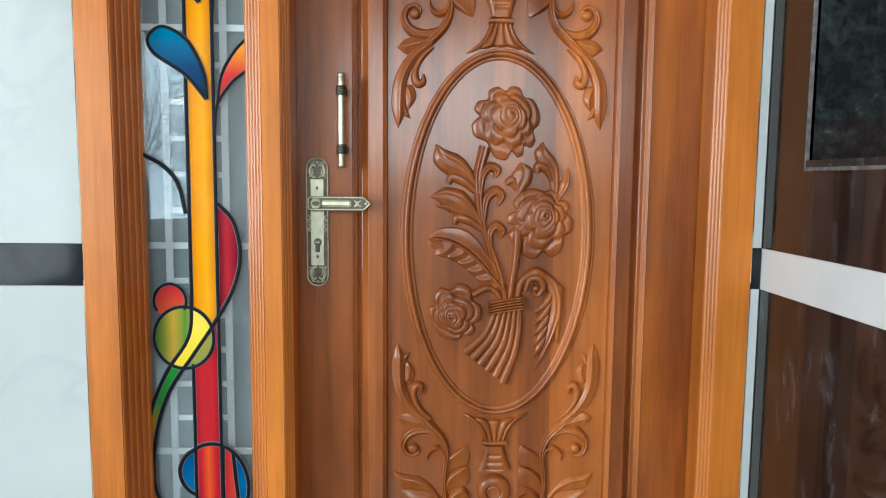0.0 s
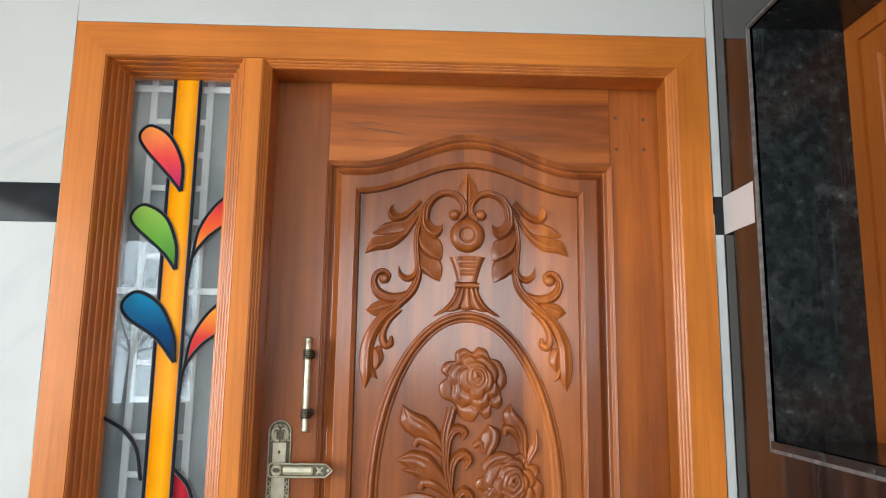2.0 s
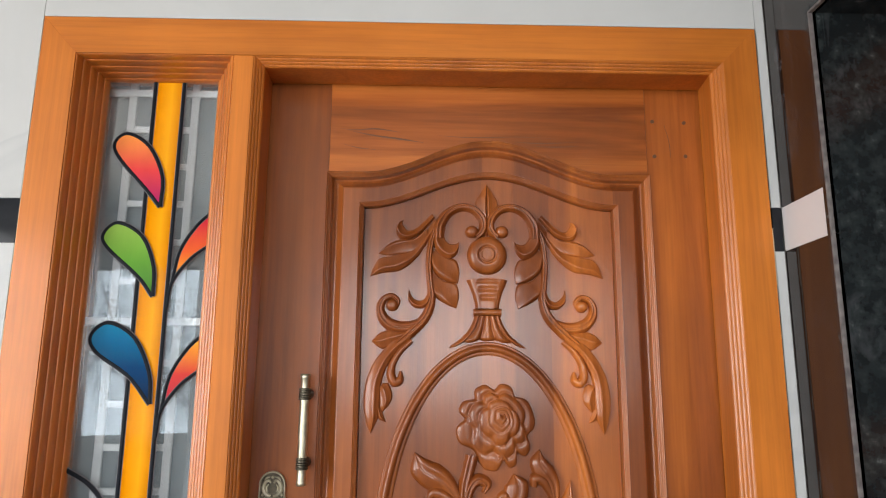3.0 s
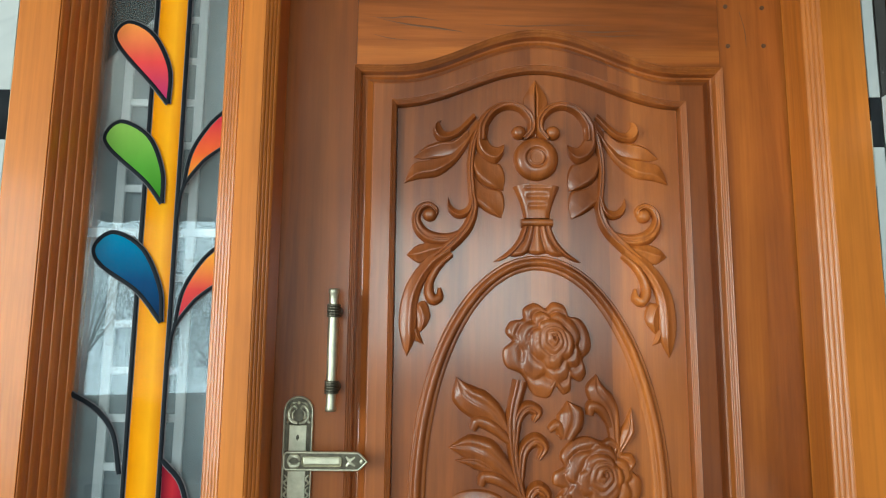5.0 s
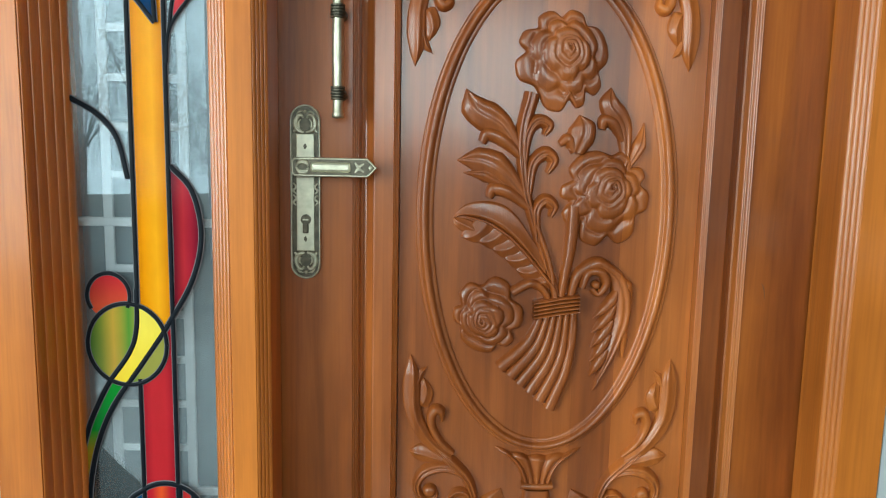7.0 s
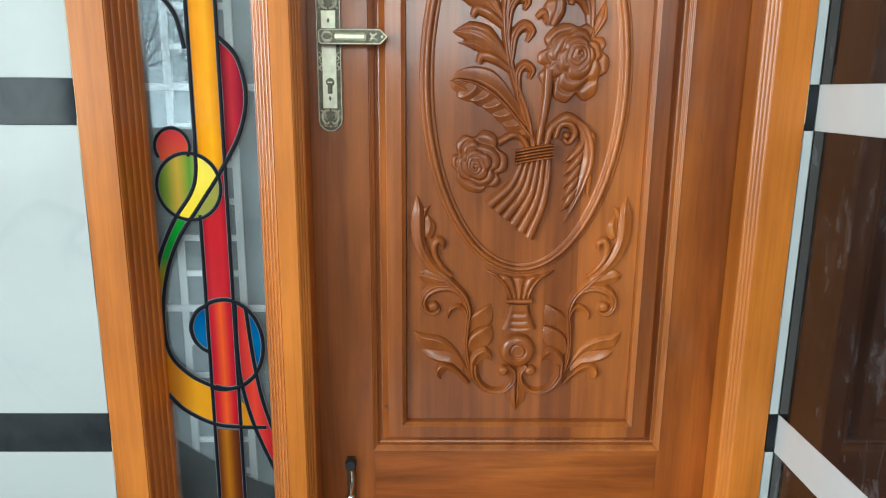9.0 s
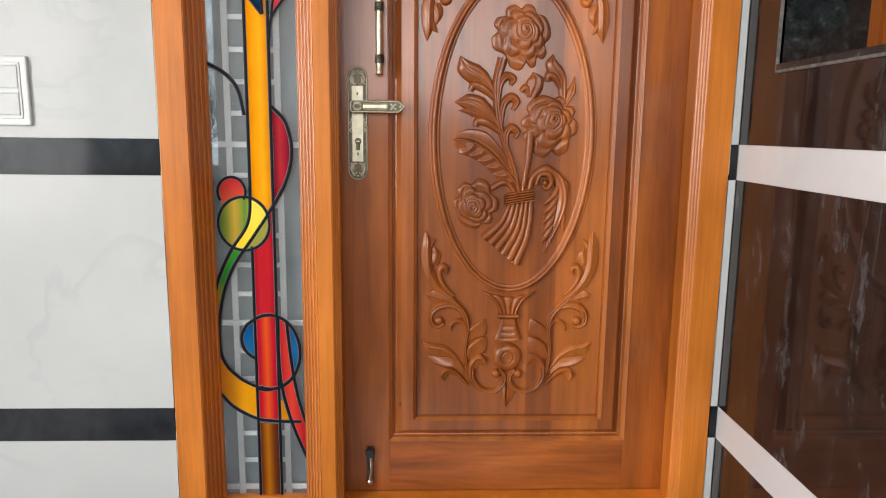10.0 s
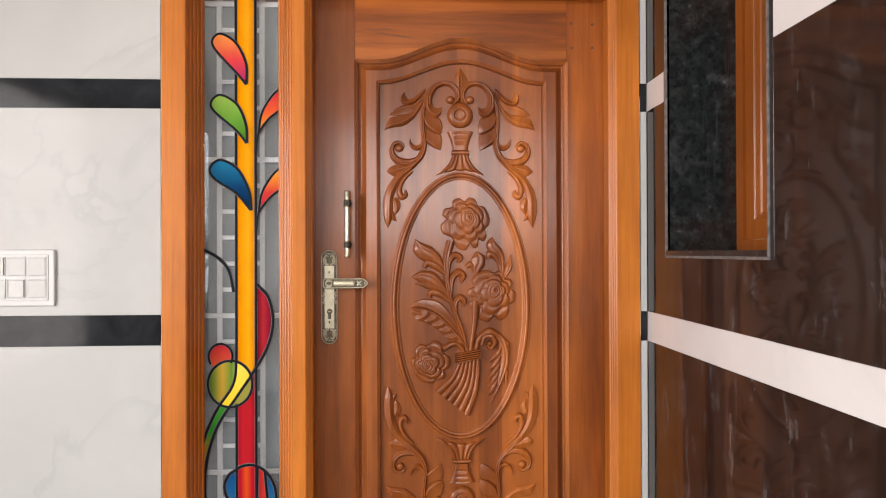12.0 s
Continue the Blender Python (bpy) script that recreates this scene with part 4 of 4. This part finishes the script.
def rose(x, z, rx, rz, sx, sz, petals, turn):
    """A carved rose: rings of overlapping petals that step up to a spiral heart offset by (sx, sz)."""
    levels = [(1.00, petals, 0.19, 0.000, 0.0080), (0.74, petals - 2, 0.16, 0.0055, 0.0062), (0.50, 4, 0.14, 0.0105, 0.0050)]

    def edge(level, a):
        r0, n, depth = level[0], level[1], level[2]
        a = a + 0.20 * math.sin(2 * a + 5 * turn) + 0.10 * math.sin(3 * a + turn + r0 * 9)
        return r0 * (1 - depth * abs(math.cos(n * a / 2 + turn * level[1])) ** 5)

    def height(q, a):
        h = 0.0
        outer = edge(levels[0], a)
        rho = q * outer
        for i, level in enumerate(levels):
            e = edge(level, a)
            if rho <= e + 1e-6:
                inner = edge(levels[i + 1], a) if i + 1 < len(levels) else 0.30
                s = min(1.0, max(0.0, (rho - inner) / max(1e-6, e - inner)))
                a2 = a + 0.20 * math.sin(2 * a + 5 * turn) + 0.10 * math.sin(3 * a + turn + level[0] * 9)
                crease = abs(math.cos(level[1] * a2 / 2 + turn * level[1])) ** 16
                h = level[3] + level[4] * (0.45 + 0.55 * math.sin(math.pi * min(1, 0.18 + s * 0.80))) * (1 - 0.45 * crease * s)
        if rho < 0.34:
            saw = (rho / 0.125 + a / (2 * math.pi) + 0.13 * math.sin(2 * a + 3 * turn) + 0.07 * math.sin(5 * a) + 0.2) % 1.0
            h = max(h, 0.0150 + 0.0022 * math.sin(math.pi * saw) ** 0.6 - 0.004 * rho) - (0.003 if rho < 0.04 else 0)
        return h

    r = Relief(FYD)
    rings, n = 44, 108
    rows = []
    for i in range(rings + 1):
        q = i / rings
        row = []
        for j in range(n + 1):
            a = 2 * math.pi * j / n
            rho = q * edge(levels[0], a)
            drift = max(0.0, 1 - rho) ** 1.2
            h = height(q, a) if i < rings else 0.0
            row.append((x + rx * rho * math.cos(a) + sx * drift, FYD + 0.001 - DEEP * h, z + rz * rho * math.sin(a) + sz * drift))
        rows.append(row)
    r.grid(rows)
    r.done("rose_carving", WOOD_CARVED, door)


# stems and leaves of the bouquet
r = Relief(FYD)
r.stroke([(-0.041, 1.250), (-0.056, 1.172), (-0.044, 1.070), (-0.011, 0.968), (0.019, 0.885)], [0.015, 0.013, 0.010, 0.009, 0.008], 0.011, "flute")
r.stroke([(0.040, 1.055), (0.036, 0.979), (0.022, 0.885)], [0.014, 0.012, 0.008], 0.012)
r.stroke([(-0.026, 1.020), (0.000, 0.950), (0.012, 0.885)], [0.006, 0.006, 0.006], 0.010)
r.stroke([(-0.066, 0.897), (-0.033, 0.914), (-0.009, 0.903), (0.008, 0.872)], [0.010, 0.010, 0.008, 0.006], 0.011)
r.stroke([(0.128, 1.135), (0.118, 1.110), (0.105, 1.090)], [0.006, 0.006, 0.006], 0.009)
r.done("stem_carving", WOOD_CARVED, door)


def foliage(*strokes):
    r = Relief(FYD)
    r.plump = 1.3
    for pts, widths, height, kind, teeth in strokes:
        r.stroke(pts, widths, height, kind, teeth, 12 if teeth else 8, 0.25 if kind == "leaf" else 0.0)
    r.done("leaf_carving", WOOD_CARVED, door)


foliage(([(-0.157, 1.256), (-0.138, 1.220), (-0.092, 1.192), (-0.055, 1.138)], [0.0, 0.018, 0.022, 0.014, 0.006], 0.011, "leaf", 0),
        ([(-0.056, 1.140), (-0.089, 1.168), (-0.116, 1.178), (-0.127, 1.163)], [0.006, 0.010, 0.010, 0.006], 0.011, "round", 0))
foliage(([(-0.171, 1.132), (-0.124, 1.130), (-0.083, 1.106), (-0.037, 1.050)], [0.0, 0.018, 0.022, 0.014, 0.005], 0.011, "leaf", 0),
        ([(-0.160, 1.110), (-0.120, 1.106), (-0.085, 1.088)], [0.0, 0.010, 0.006], 0.009, "leaf", 0),
        ([(-0.039, 1.050), (-0.077, 1.077), (-0.104, 1.082), (-0.112, 1.067)], [0.006, 0.010, 0.010, 0.006], 0.011, "round", 0))
r = Relief(FYD)
rib = spline([(-0.172, 1.028), (-0.152, 1.033), (-0.114, 1.023), (-0.079, 1.002), (-0.051, 0.977), (-0.026, 0.949), (-0.004, 0.922), (0.010, 0.905)], 6)
for i in range(6):
    p, q = rib[9 + 5 * i], rib[min(15 + 5 * i, len(rib) - 1)]
    along = (q - p) / np.linalg.norm(q - p)
    out = np.array((along[1], -along[0]))
    long = 0.042 - 0.0022 * i
    tip = p + out * long - along * 0.010
    r.blade([q, q + out * 0.45 * long, p * 0.4 + q * 0.6 + out * 0.95 * long - along * 0.004, tip], [p, p + out * 0.35 * long - along * 0.007, p + out * 0.75 * long - along * 0.013, tip], 0.0072, 0.5)
r.blade([(-0.176, 1.029), (-0.172, 1.016), (-0.158, 1.005), (-0.140, 0.998), (-0.124, 0.992)], [(-0.172, 1.031), (-0.158, 1.030), (-0.142, 1.026), (-0.130, 1.016), (-0.124, 0.992)], 0.0060, 0.5)
r.blade([(-0.008, 0.966), (-0.034, 0.999), (-0.059, 1.034), (-0.087, 1.056), (-0.125, 1.061), (-0.156, 1.052), (-0.176, 1.029)],
        [(-0.006, 0.925), (-0.028, 0.952), (-0.053, 0.979), (-0.081, 1.004), (-0.114, 1.024), (-0.152, 1.033), (-0.176, 1.029)], 0.0088, 0.80)
r.stroke([tuple(q) for q in rib[6::6]] + [(0.014, 0.886)], [0.002, 0.004, 0.0045, 0.0045, 0.005, 0.005], 0.0112)
r.done("leaf_carving", WOOD_CARVED, door)
foliage(([(-0.053, 1.115), (-0.047, 1.177), (-0.030, 1.202), (-0.011, 1.195), (-0.018, 1.178)], [0.006, 0.008, 0.010, 0.009, 0.004], 0.012, "flute", 0))
foliage(([(-0.042, 1.075), (-0.036, 1.126), (-0.016, 1.146), (0.000, 1.134), (-0.010, 1.112)], [0.006, 0.009, 0.011, 0.009, 0.004], 0.012, "flute", 0))
foliage(([(-0.022, 0.990), (-0.027, 1.043), (-0.013, 1.064), (0.003, 1.053), (-0.002, 1.035)], [0.006, 0.008, 0.010, 0.009, 0.004], 0.012, "flute", 0))
foliage(([(0.096, 1.263), (0.095, 1.232), (0.120, 1.196), (0.128, 1.125)], [0.0, 0.014, 0.016, 0.011, 0.005], 0.011, "leaf", 0),
        ([(0.121, 1.170), (0.104, 1.200), (0.087, 1.205), (0.083, 1.190)], [0.005, 0.009, 0.010, 0.006], 0.011, "round", 0),
        ([(0.157, 1.205), (0.150, 1.164), (0.131, 1.125)], [0.0, 0.010, 0.005], 0.010, "leaf", 0))
foliage(([(0.043, 1.215), (0.049, 1.186), (0.037, 1.150)], [0.0, 0.019, 0.020, 0.013], 0.011, "leaf", 0),
        ([(0.037, 1.150), (0.025, 1.172), (0.010, 1.163)], [0.006, 0.009, 0.005], 0.010, "round", 0))
# plume with its curl
r = Relief(FYD)
r.plump = 1.2
r.stroke([(0.040, 0.886), (0.052, 0.930), (0.085, 0.952), (0.118, 0.936)], [0.006, 0.009, 0.012, 0.009], 0.012)
for i in range(3):
    r.stroke([(0.120 + 0.002 * i, 0.925 - 0.045 * i), (0.142 - 0.002 * i, 0.912 - 0.046 * i), (0.152 - 0.006 * i, 0.880 - 0.050 * i)], [0.006, 0.010, 0.002], 0.010)
r.stroke([(0.090, 0.950), (0.124, 0.922), (0.135, 0.865), (0.120, 0.800), (0.087, 0.712)], [0.009, 0.013, 0.015, 0.014, 0.010, 0.0], 0.0118, "leaf", lean=0.25)
for i in range(5):
    x, z = 0.124 - 0.0035 * i, 0.890 - 0.027 * i
    r.stroke([(x, z + 0.014), (x - 0.014, z - 0.012), (x - 0.042 + 0.003 * i, z - 0.038)], [0.006, 0.0095, 0.0085, 0.001], 0.0120)
r.stroke([(0.060, 0.908), (0.070, 0.936), (0.092, 0.938), (0.103, 0.918), (0.090, 0.898), (0.077, 0.908)], [0.006, 0.008, 0.009, 0.008, 0.006, 0.005], 0.015)
r.dome(0.085, 0.914, 0.009, 0.009, 0.012)
r.done("plume_carving", WOOD_CARVED, door)
# pleated wrap and its tie
r = Relief(FYD)
for i in range(6):
    u = i / 5
    x0, z0 = -0.008 + 0.055 * u, 0.866
    x1, z1 = -0.083 + 0.092 * u, 0.757 - 0.075 * u
    r.stroke([(x0, z0), ((x0 + x1) / 2 + 0.012, (z0 + z1) / 2 - 0.006), (x1, z1)], [0.006, 0.011, 0.0135], 0.012)
r.stroke([(0.050, 0.866), (0.045, 0.800), (0.014, 0.690)], [0.005, 0.010, 0.007], 0.010)
r.done("wrap_carving", WOOD_CARVED, door)
r = Relief(FYD)
for i in range(5):
    dz = (i - 2) * 0.0068
    r.stroke([(-0.027, 0.866 + dz), (0.014, 0.874 + dz), (0.055, 0.880 + dz)], [0.004, 0.004, 0.004], 0.0165)
r.done("tie_carving", WOOD_CARVED, door)
rose(0.008, 1.306, 0.082, 0.088, 0.014, 0.022, 8, 0.4)
rose(0.093, 1.071, 0.080, 0.090, 0.012, 0.020, 8, 1.1)
rose(-0.107, 0.855, 0.065, 0.072, -0.012, -0.012, 6, 0.2)

# ---- lock set, pull and stop ----


def stadium(bm, x, z, hw, hh, y0, y1, n=12):
    """A plate with round ends."""
    pts = [(x + hw * math.cos(math.pi * i / n), z + hh - hw + hw * math.sin(math.pi * i / n)) for i in range(n + 1)]
    pts += [(x - hw * math.cos(math.pi * i / n), z - hh + hw - hw * math.sin(math.pi * i / n)) for i in range(n + 1)]
    face = bm.faces.new([bm.verts.new((px, y1, pz)) for px, pz in pts])
    ext = bmesh.ops.extrude_face_region(bm, geom=[face])
    vs = [e for e in ext["geom"] if isinstance(e, bmesh.types.BMVert)]
    for vv in vs:
        vv.co.y = y0
    return pts


PX, PZ = -0.432, 1.070
bm = bmesh.new()
outline = stadium(bm, PX, PZ, 0.0245, 0.149, 0.003, LY)
lock = part("lock_plate", bm, BRASS_DARK, door, "antique brass lock plate with cast scrolls")
r = Relief(0.0035)
pts = outline + [outline[0]]
r.stroke(pts, [0.0022, 0.0022], 0.0045, n=1)
r.done("rim", BRASS, lock)
box("face_panel", PX - 0.0155, PX + 0.0155, 0.0008, 0.004, PZ - 0.101, PZ + 0.101, BRASS, lock, 0.001)
for s in (1, -1):
    r = Relief(0.003)
    for q in (1, -1):
        r.stroke([(PX + q * 0.002, PZ + s * 0.104), (PX + q * 0.011, PZ + s * 0.107), (PX + q * 0.017, PZ + s * 0.117), (PX + q * 0.014, PZ + s * 0.129), (PX + q * 0.007, PZ + s * 0.133), (PX + q * 0.003, PZ + s * 0.128)],
                 [0.0030, 0.0050, 0.0048, 0.0040, 0.0030, 0.0018], 0.0040, "flute")
        r.stroke([(PX + q * 0.020, PZ + s * 0.104), (PX + q * 0.016, PZ + s * 0.110), (PX + q * 0.021, PZ + s * 0.120)], [0.0022, 0.0040, 0.0012], 0.003)
        r.stroke([(PX + q * 0.010, PZ + s * 0.112), (PX + q * 0.011, PZ + s * 0.120), (PX + q * 0.007, PZ + s * 0.126)], [0.0030, 0.0024, 0.0008], 0.0034)
        r.stroke([(PX + q * 0.004, PZ + s * 0.140), (PX + q * 0.011, PZ + s * 0.138), (PX + q * 0.016, PZ + s * 0.133)], [0.0008, 0.0022, 0.0008], 0.003)
    r.dome(PX, PZ + s * 0.139, 0.0035, 0.0035, 0.003, n=12, rings=4)
    r.done("scroll_cast", BRASS, lock)
    r = Relief(0.0008)
    r.stroke([(PX - 0.0005, PZ + s * 0.070), (PX, PZ + s * 0.080), (PX + 0.0005, PZ + s * 0.090)], [0.0, 0.0042, 0.0], 0.0015)
    r.done("diamond", BRASS_DARK, lock)
for q in (1, -1):
    r = Relief(0.003)
    for dz in (-0.012, 0.008):
        r.stroke([(PX + q * 0.016, PZ + dz - 0.010), (PX + q * 0.021, PZ + dz - 0.004), (PX + q * 0.016, PZ + dz + 0.002), (PX + q * 0.021, PZ + dz + 0.009)], [0.0012, 0.0022, 0.0022, 0.0012], 0.003)
    r.done("scroll_cast", BRASS, lock)
bm = bmesh.new()
bmesh.ops.create_cone(bm, cap_ends=True, segments=24, radius1=0.0092, radius2=0.0085, depth=0.006, matrix=pose(PX + 0.001, -0.001, 1.024, 90))
add_box(bm, PX - 0.0045, PX + 0.0055, -0.0035, 0.002, 1.000, 1.020, 0.002)
cyl = part("lock_cylinder", bm, BRASS_DARK, lock)
box("key_slot", PX - 0.004, PX + 0.006, -0.0046, -0.0030, 1.0228, 1.0252, BRASS, cyl)
# lever
bm = bmesh.new()
prof = [(-0.447, 0.009), (-0.443, 0.0140), (-0.322, 0.0140), (-0.318, 0.011), (-0.307, 0.0)]
pts = [(x, 1.1155 + h) for x, h in prof] + [(x, 1.1155 - h) for x, h in prof[-2::-1]]
face = bm.faces.new([bm.verts.new((x, -0.024, z)) for x, z in pts])
ext = bmesh.ops.extrude_face_region(bm, geom=[face])
for e in ext["geom"]:
    if isinstance(e, bmesh.types.BMVert):
        e.co.y = -0.034
lever = part("lever", bm, BRASS_DARK, lock, "brass lever with a pointed tip")
r = Relief(-0.0335)
r.stroke(pts + [pts[0]], [0.0022, 0.0022], 0.003, n=1)
r.done("lever_rim", BRASS, lever)
box("lever_inlay", -0.416, -0.349, -0.0365, -0.033, 1.1073, 1.1237, BRASS, lever, 0.0045)
for q in (1, -1):
    r = Relief(-0.0335)
    r.stroke([(-0.441, 1.1155), (-0.434, 1.1155 + q * 0.008), (-0.424, 1.1155 + q * 0.007), (-0.420, 1.1155 + q * 0.001)], [0.002, 0.0050, 0.0048, 0.002], 0.0035, "flute")
    r.done("lever_cast", BRASS, lever)
    r = Relief(-0.0335)
    r.stroke([(-0.342, 1.1155 + q * 0.008), (-0.336, 1.1155 + q * 0.002), (-0.327, 1.1155 + q * 0.007)], [0.002, 0.0042, 0.002], 0.003, "flute")
    r.done("lever_cast", BRASS, lever)
r = Relief(-0.0335)
r.dome(-0.316, 1.1155, 0.005, 0.006, 0.003, n=4, rings=3)
r.done("lever_stud", BRASS, lever)
bm = bmesh.new()
bmesh.ops.create_cone(bm, cap_ends=True, segments=20, radius1=0.010, radius2=0.009, depth=0.030, matrix=pose(PX + 0.001, -0.011, 1.1155, 90))
part("spindle", bm, BRASS_DARK, lever, "", True)


def lathe(bm, x, y, profile, n=20):
    """Turned shape about an upright axis from (radius, z)."""
    rings = [[bm.verts.new((x + rr * math.cos(2 * math.pi * j / n), y + rr * math.sin(2 * math.pi * j / n), z)) for j in range(n)] for rr, z in profile]
    for a, b in zip(rings, rings[1:]):
        for j in range(n):
            bm.faces.new((a[j], a[(j + 1) % n], b[(j + 1) % n], b[j]))
    bm.faces.new(rings[0][::-1])
    bm.faces.new(rings[-1])


HX, HY = -0.371, -0.030
bm = bmesh.new()
lathe(bm, HX, HY, [(0.007, 1.197), (0.0098, 1.1985), (0.0098, 1.205), (0.0086, 1.207), (0.0086, 1.224), (0.0090, 1.25), (0.0098, 1.30), (0.0090, 1.355), (0.0086, 1.383), (0.0086, 1.398), (0.0100, 1.400), (0.0100, 1.4065), (0.007, 1.408)])
pull = part("pull_bar", bm, BRASS, door, "antique brass pull handle", True)
for z in (1.369, 1.238):
    bm = bmesh.new()
    p = []
    for i in range(5):
        a = z - 0.0115 + i * 0.0046
        p += [(0.0096, a), (0.0122, a + 0.0010), (0.0122, a + 0.0034), (0.0096, a + 0.0044)]
    lathe(bm, HX, HY, p)
    part("collar", bm, BRASS_DARK, pull, "blackened ringed collar")
    bm = bmesh.new()
    bmesh.ops.create_cone(bm, cap_ends=True, segments=18, radius1=0.010, radius2=0.0085, depth=0.036, matrix=pose(HX + 0.001, -0.010, z, 90))
    part("post", bm, BRASS_DARK, pull, "", True)

# door stop near the foot of the leaf
SX = -0.405
bm = bmesh.new()
add_box(bm, SX - 0.010, SX + 0.010, -0.002, LY, 0.030, 0.142, 0.002)
stop = part("stop_plate", bm, BRASS_DARK, door, "small metal door stop with a fold-down arm")
bm = bmesh.new()
bmesh.ops.create_cone(bm, cap_ends=True, segments=24, radius1=0.014, radius2=0.012, depth=0.016, matrix=pose(SX, -0.010, 0.128, 90))
part("rubber_foot", bm, RUBBER, stop, "black rubber foot")
r = Relief(-0.002)
r.stroke([(SX, 0.120), (SX + 0.003, 0.085), (SX - 0.002, 0.045)], [0.005, 0.007, 0.006], 0.014)
r.done("arm", STEEL, stop)
bm = bmesh.new()
bmesh.ops.create_uvsphere(bm, u_segments=16, v_segments=10, radius=0.011, matrix=pose(SX - 0.002, -0.006, 0.038))
part("hinge_knuckle", bm, STEEL, stop, "", True)

# ---- switch board on the wall ----
board = thing("switch_board", "white plastic switch board on the marble tiled wall", "switch board")
box("plate", -1.560, -1.231, WALL_Y - 0.012, WALL_Y, 1.056, 1.225, PLASTIC, board, 0.004)
box("surround", -1.545, -1.247, WALL_Y - 0.015, WALL_Y - 0.011, 1.073, 1.210, PLASTIC, board, 0.002)
for row in range(2):
    for col in range(5):
        x1 = -1.2565 - col * 0.0585
        z0 = 1.0835 + row * 0.0655
        bezel = WALL_Y - 0.0152
        loop_frame("rocker_bezel", (x1 - 0.0505, x1 + 0.0035, z0 - 0.0035, z0 + 0.0545), (x1 - 0.0475, x1 + 0.0005, z0 - 0.0005, z0 + 0.0515),
                   [(0, bezel), (0, bezel - 0.0025), (0.6, bezel - 0.0030), (1, bezel - 0.0020), (1, bezel + 0.0015)], PLASTIC, board)
        bm = bmesh.new()
        add_box(bm, x1 - 0.047, x1, WALL_Y - 0.023, WALL_Y - 0.013, z0, z0 + 0.051, 0.0015)
        down = (row * 3 + col) % 4 != 1
        for vv in bm.verts:
            if vv.co.y < WALL_Y - 0.018:
                share = (vv.co.x - (x1 - 0.047)) / 0.047
                vv.co.y += 0.007 * (share if down else 1 - share)
        part("rocker", bm, PLASTIC, board)

# ---- trees beyond the porch, seen only as reflections in the glass ----
BARK = plain("bark", (0.12, 0.085, 0.06), 0.9, scale=12, vary=0.4)
LEAVES = plain("foliage", (0.05, 0.10, 0.03), 0.6, scale=1.2, vary=0.5)


def tree(x, y, tall, seed):
    rnd = random.Random(seed)
    t = thing("tree", "leafy green tree standing outside the porch", "tree", group="trees outside")
    bm = bmesh.new()
    tips = []

    def limb(a, b, r0, r1):
        axis = b - a
        turn = axis.to_track_quat("Z", "Y").to_matrix().to_4x4()
        bmesh.ops.create_cone(bm, cap_ends=True, segments=8, radius1=r0, radius2=r1, depth=axis.length, matrix=Matrix.Translation((a + b) / 2) @ turn)

    foot, fork = Vector((x, y, -0.62)), Vector((x + 0.1, y, -0.6 + tall * 0.4))
    limb(foot, fork, 0.09, 0.06)
    for i in range(9):
        a = i * 2.4
        end = fork + Vector((math.cos(a) * rnd.uniform(0.6, 1.3), math.sin(a) * rnd.uniform(0.6, 1.3), rnd.uniform(0.3, tall * 0.55)))
        limb(fork, end, 0.022, 0.006)
        tips += [end, fork.lerp(end, 0.6)]
    part("trunk", bm, BARK, t)
    v, f = [], []
    for k in range(2600):
        c = tips[rnd.randrange(len(tips))] + Vector((rnd.gauss(0, 0.42), rnd.gauss(0, 0.42), rnd.gauss(0, 0.42)))
        m = Matrix.Translation(c) @ Euler((rnd.uniform(0, 6.3), rnd.uniform(0, 6.3), rnd.uniform(0, 6.3))).to_matrix().to_4x4()
        n0 = len(v)
        v += [m @ Vector(q) for q in ((-0.030, 0, 0), (0, -0.014, 0.003), (0.034, 0, 0), (0, 0.014, 0.003))]
        f.append((n0, n0 + 1, n0 + 2, n0 + 3))
    mesh_part("crown", v, f, LEAVES, t)


for x, y, tall, seed in ((-4.6, -13.4, 4.6, 1), (-6.1, -12.8, 5.0, 2), (-7.6, -13.2, 4.4, 3), (-5.3, -14.6, 3.2, 4), (-8.9, -12.0, 4.8, 5)):
    tree(x, y, tall, seed)
SKY = bpy.data.materials.new("hazy_sky")
SKY.use_nodes = True
glow = SKY.node_tree.nodes.new("ShaderNodeEmission")
glow.inputs[0].default_value, glow.inputs[1].default_value = (0.78, 0.91, 1.0, 1), 4.4
SKY.node_tree.links.new(glow.outputs[0], SKY.node_tree.nodes["Material Output"].inputs[0])
structure(mesh_part("backdrop", [(-26, 6, -0.6), (-26, -20, -0.6), (6, -40, -0.6), (6, -40, 16), (-26, -20, 16), (-26, 6, 16)], [(0, 1, 4, 5), (1, 2, 3, 4)], SKY), "bright hazy sky beyond the trees", "sky")
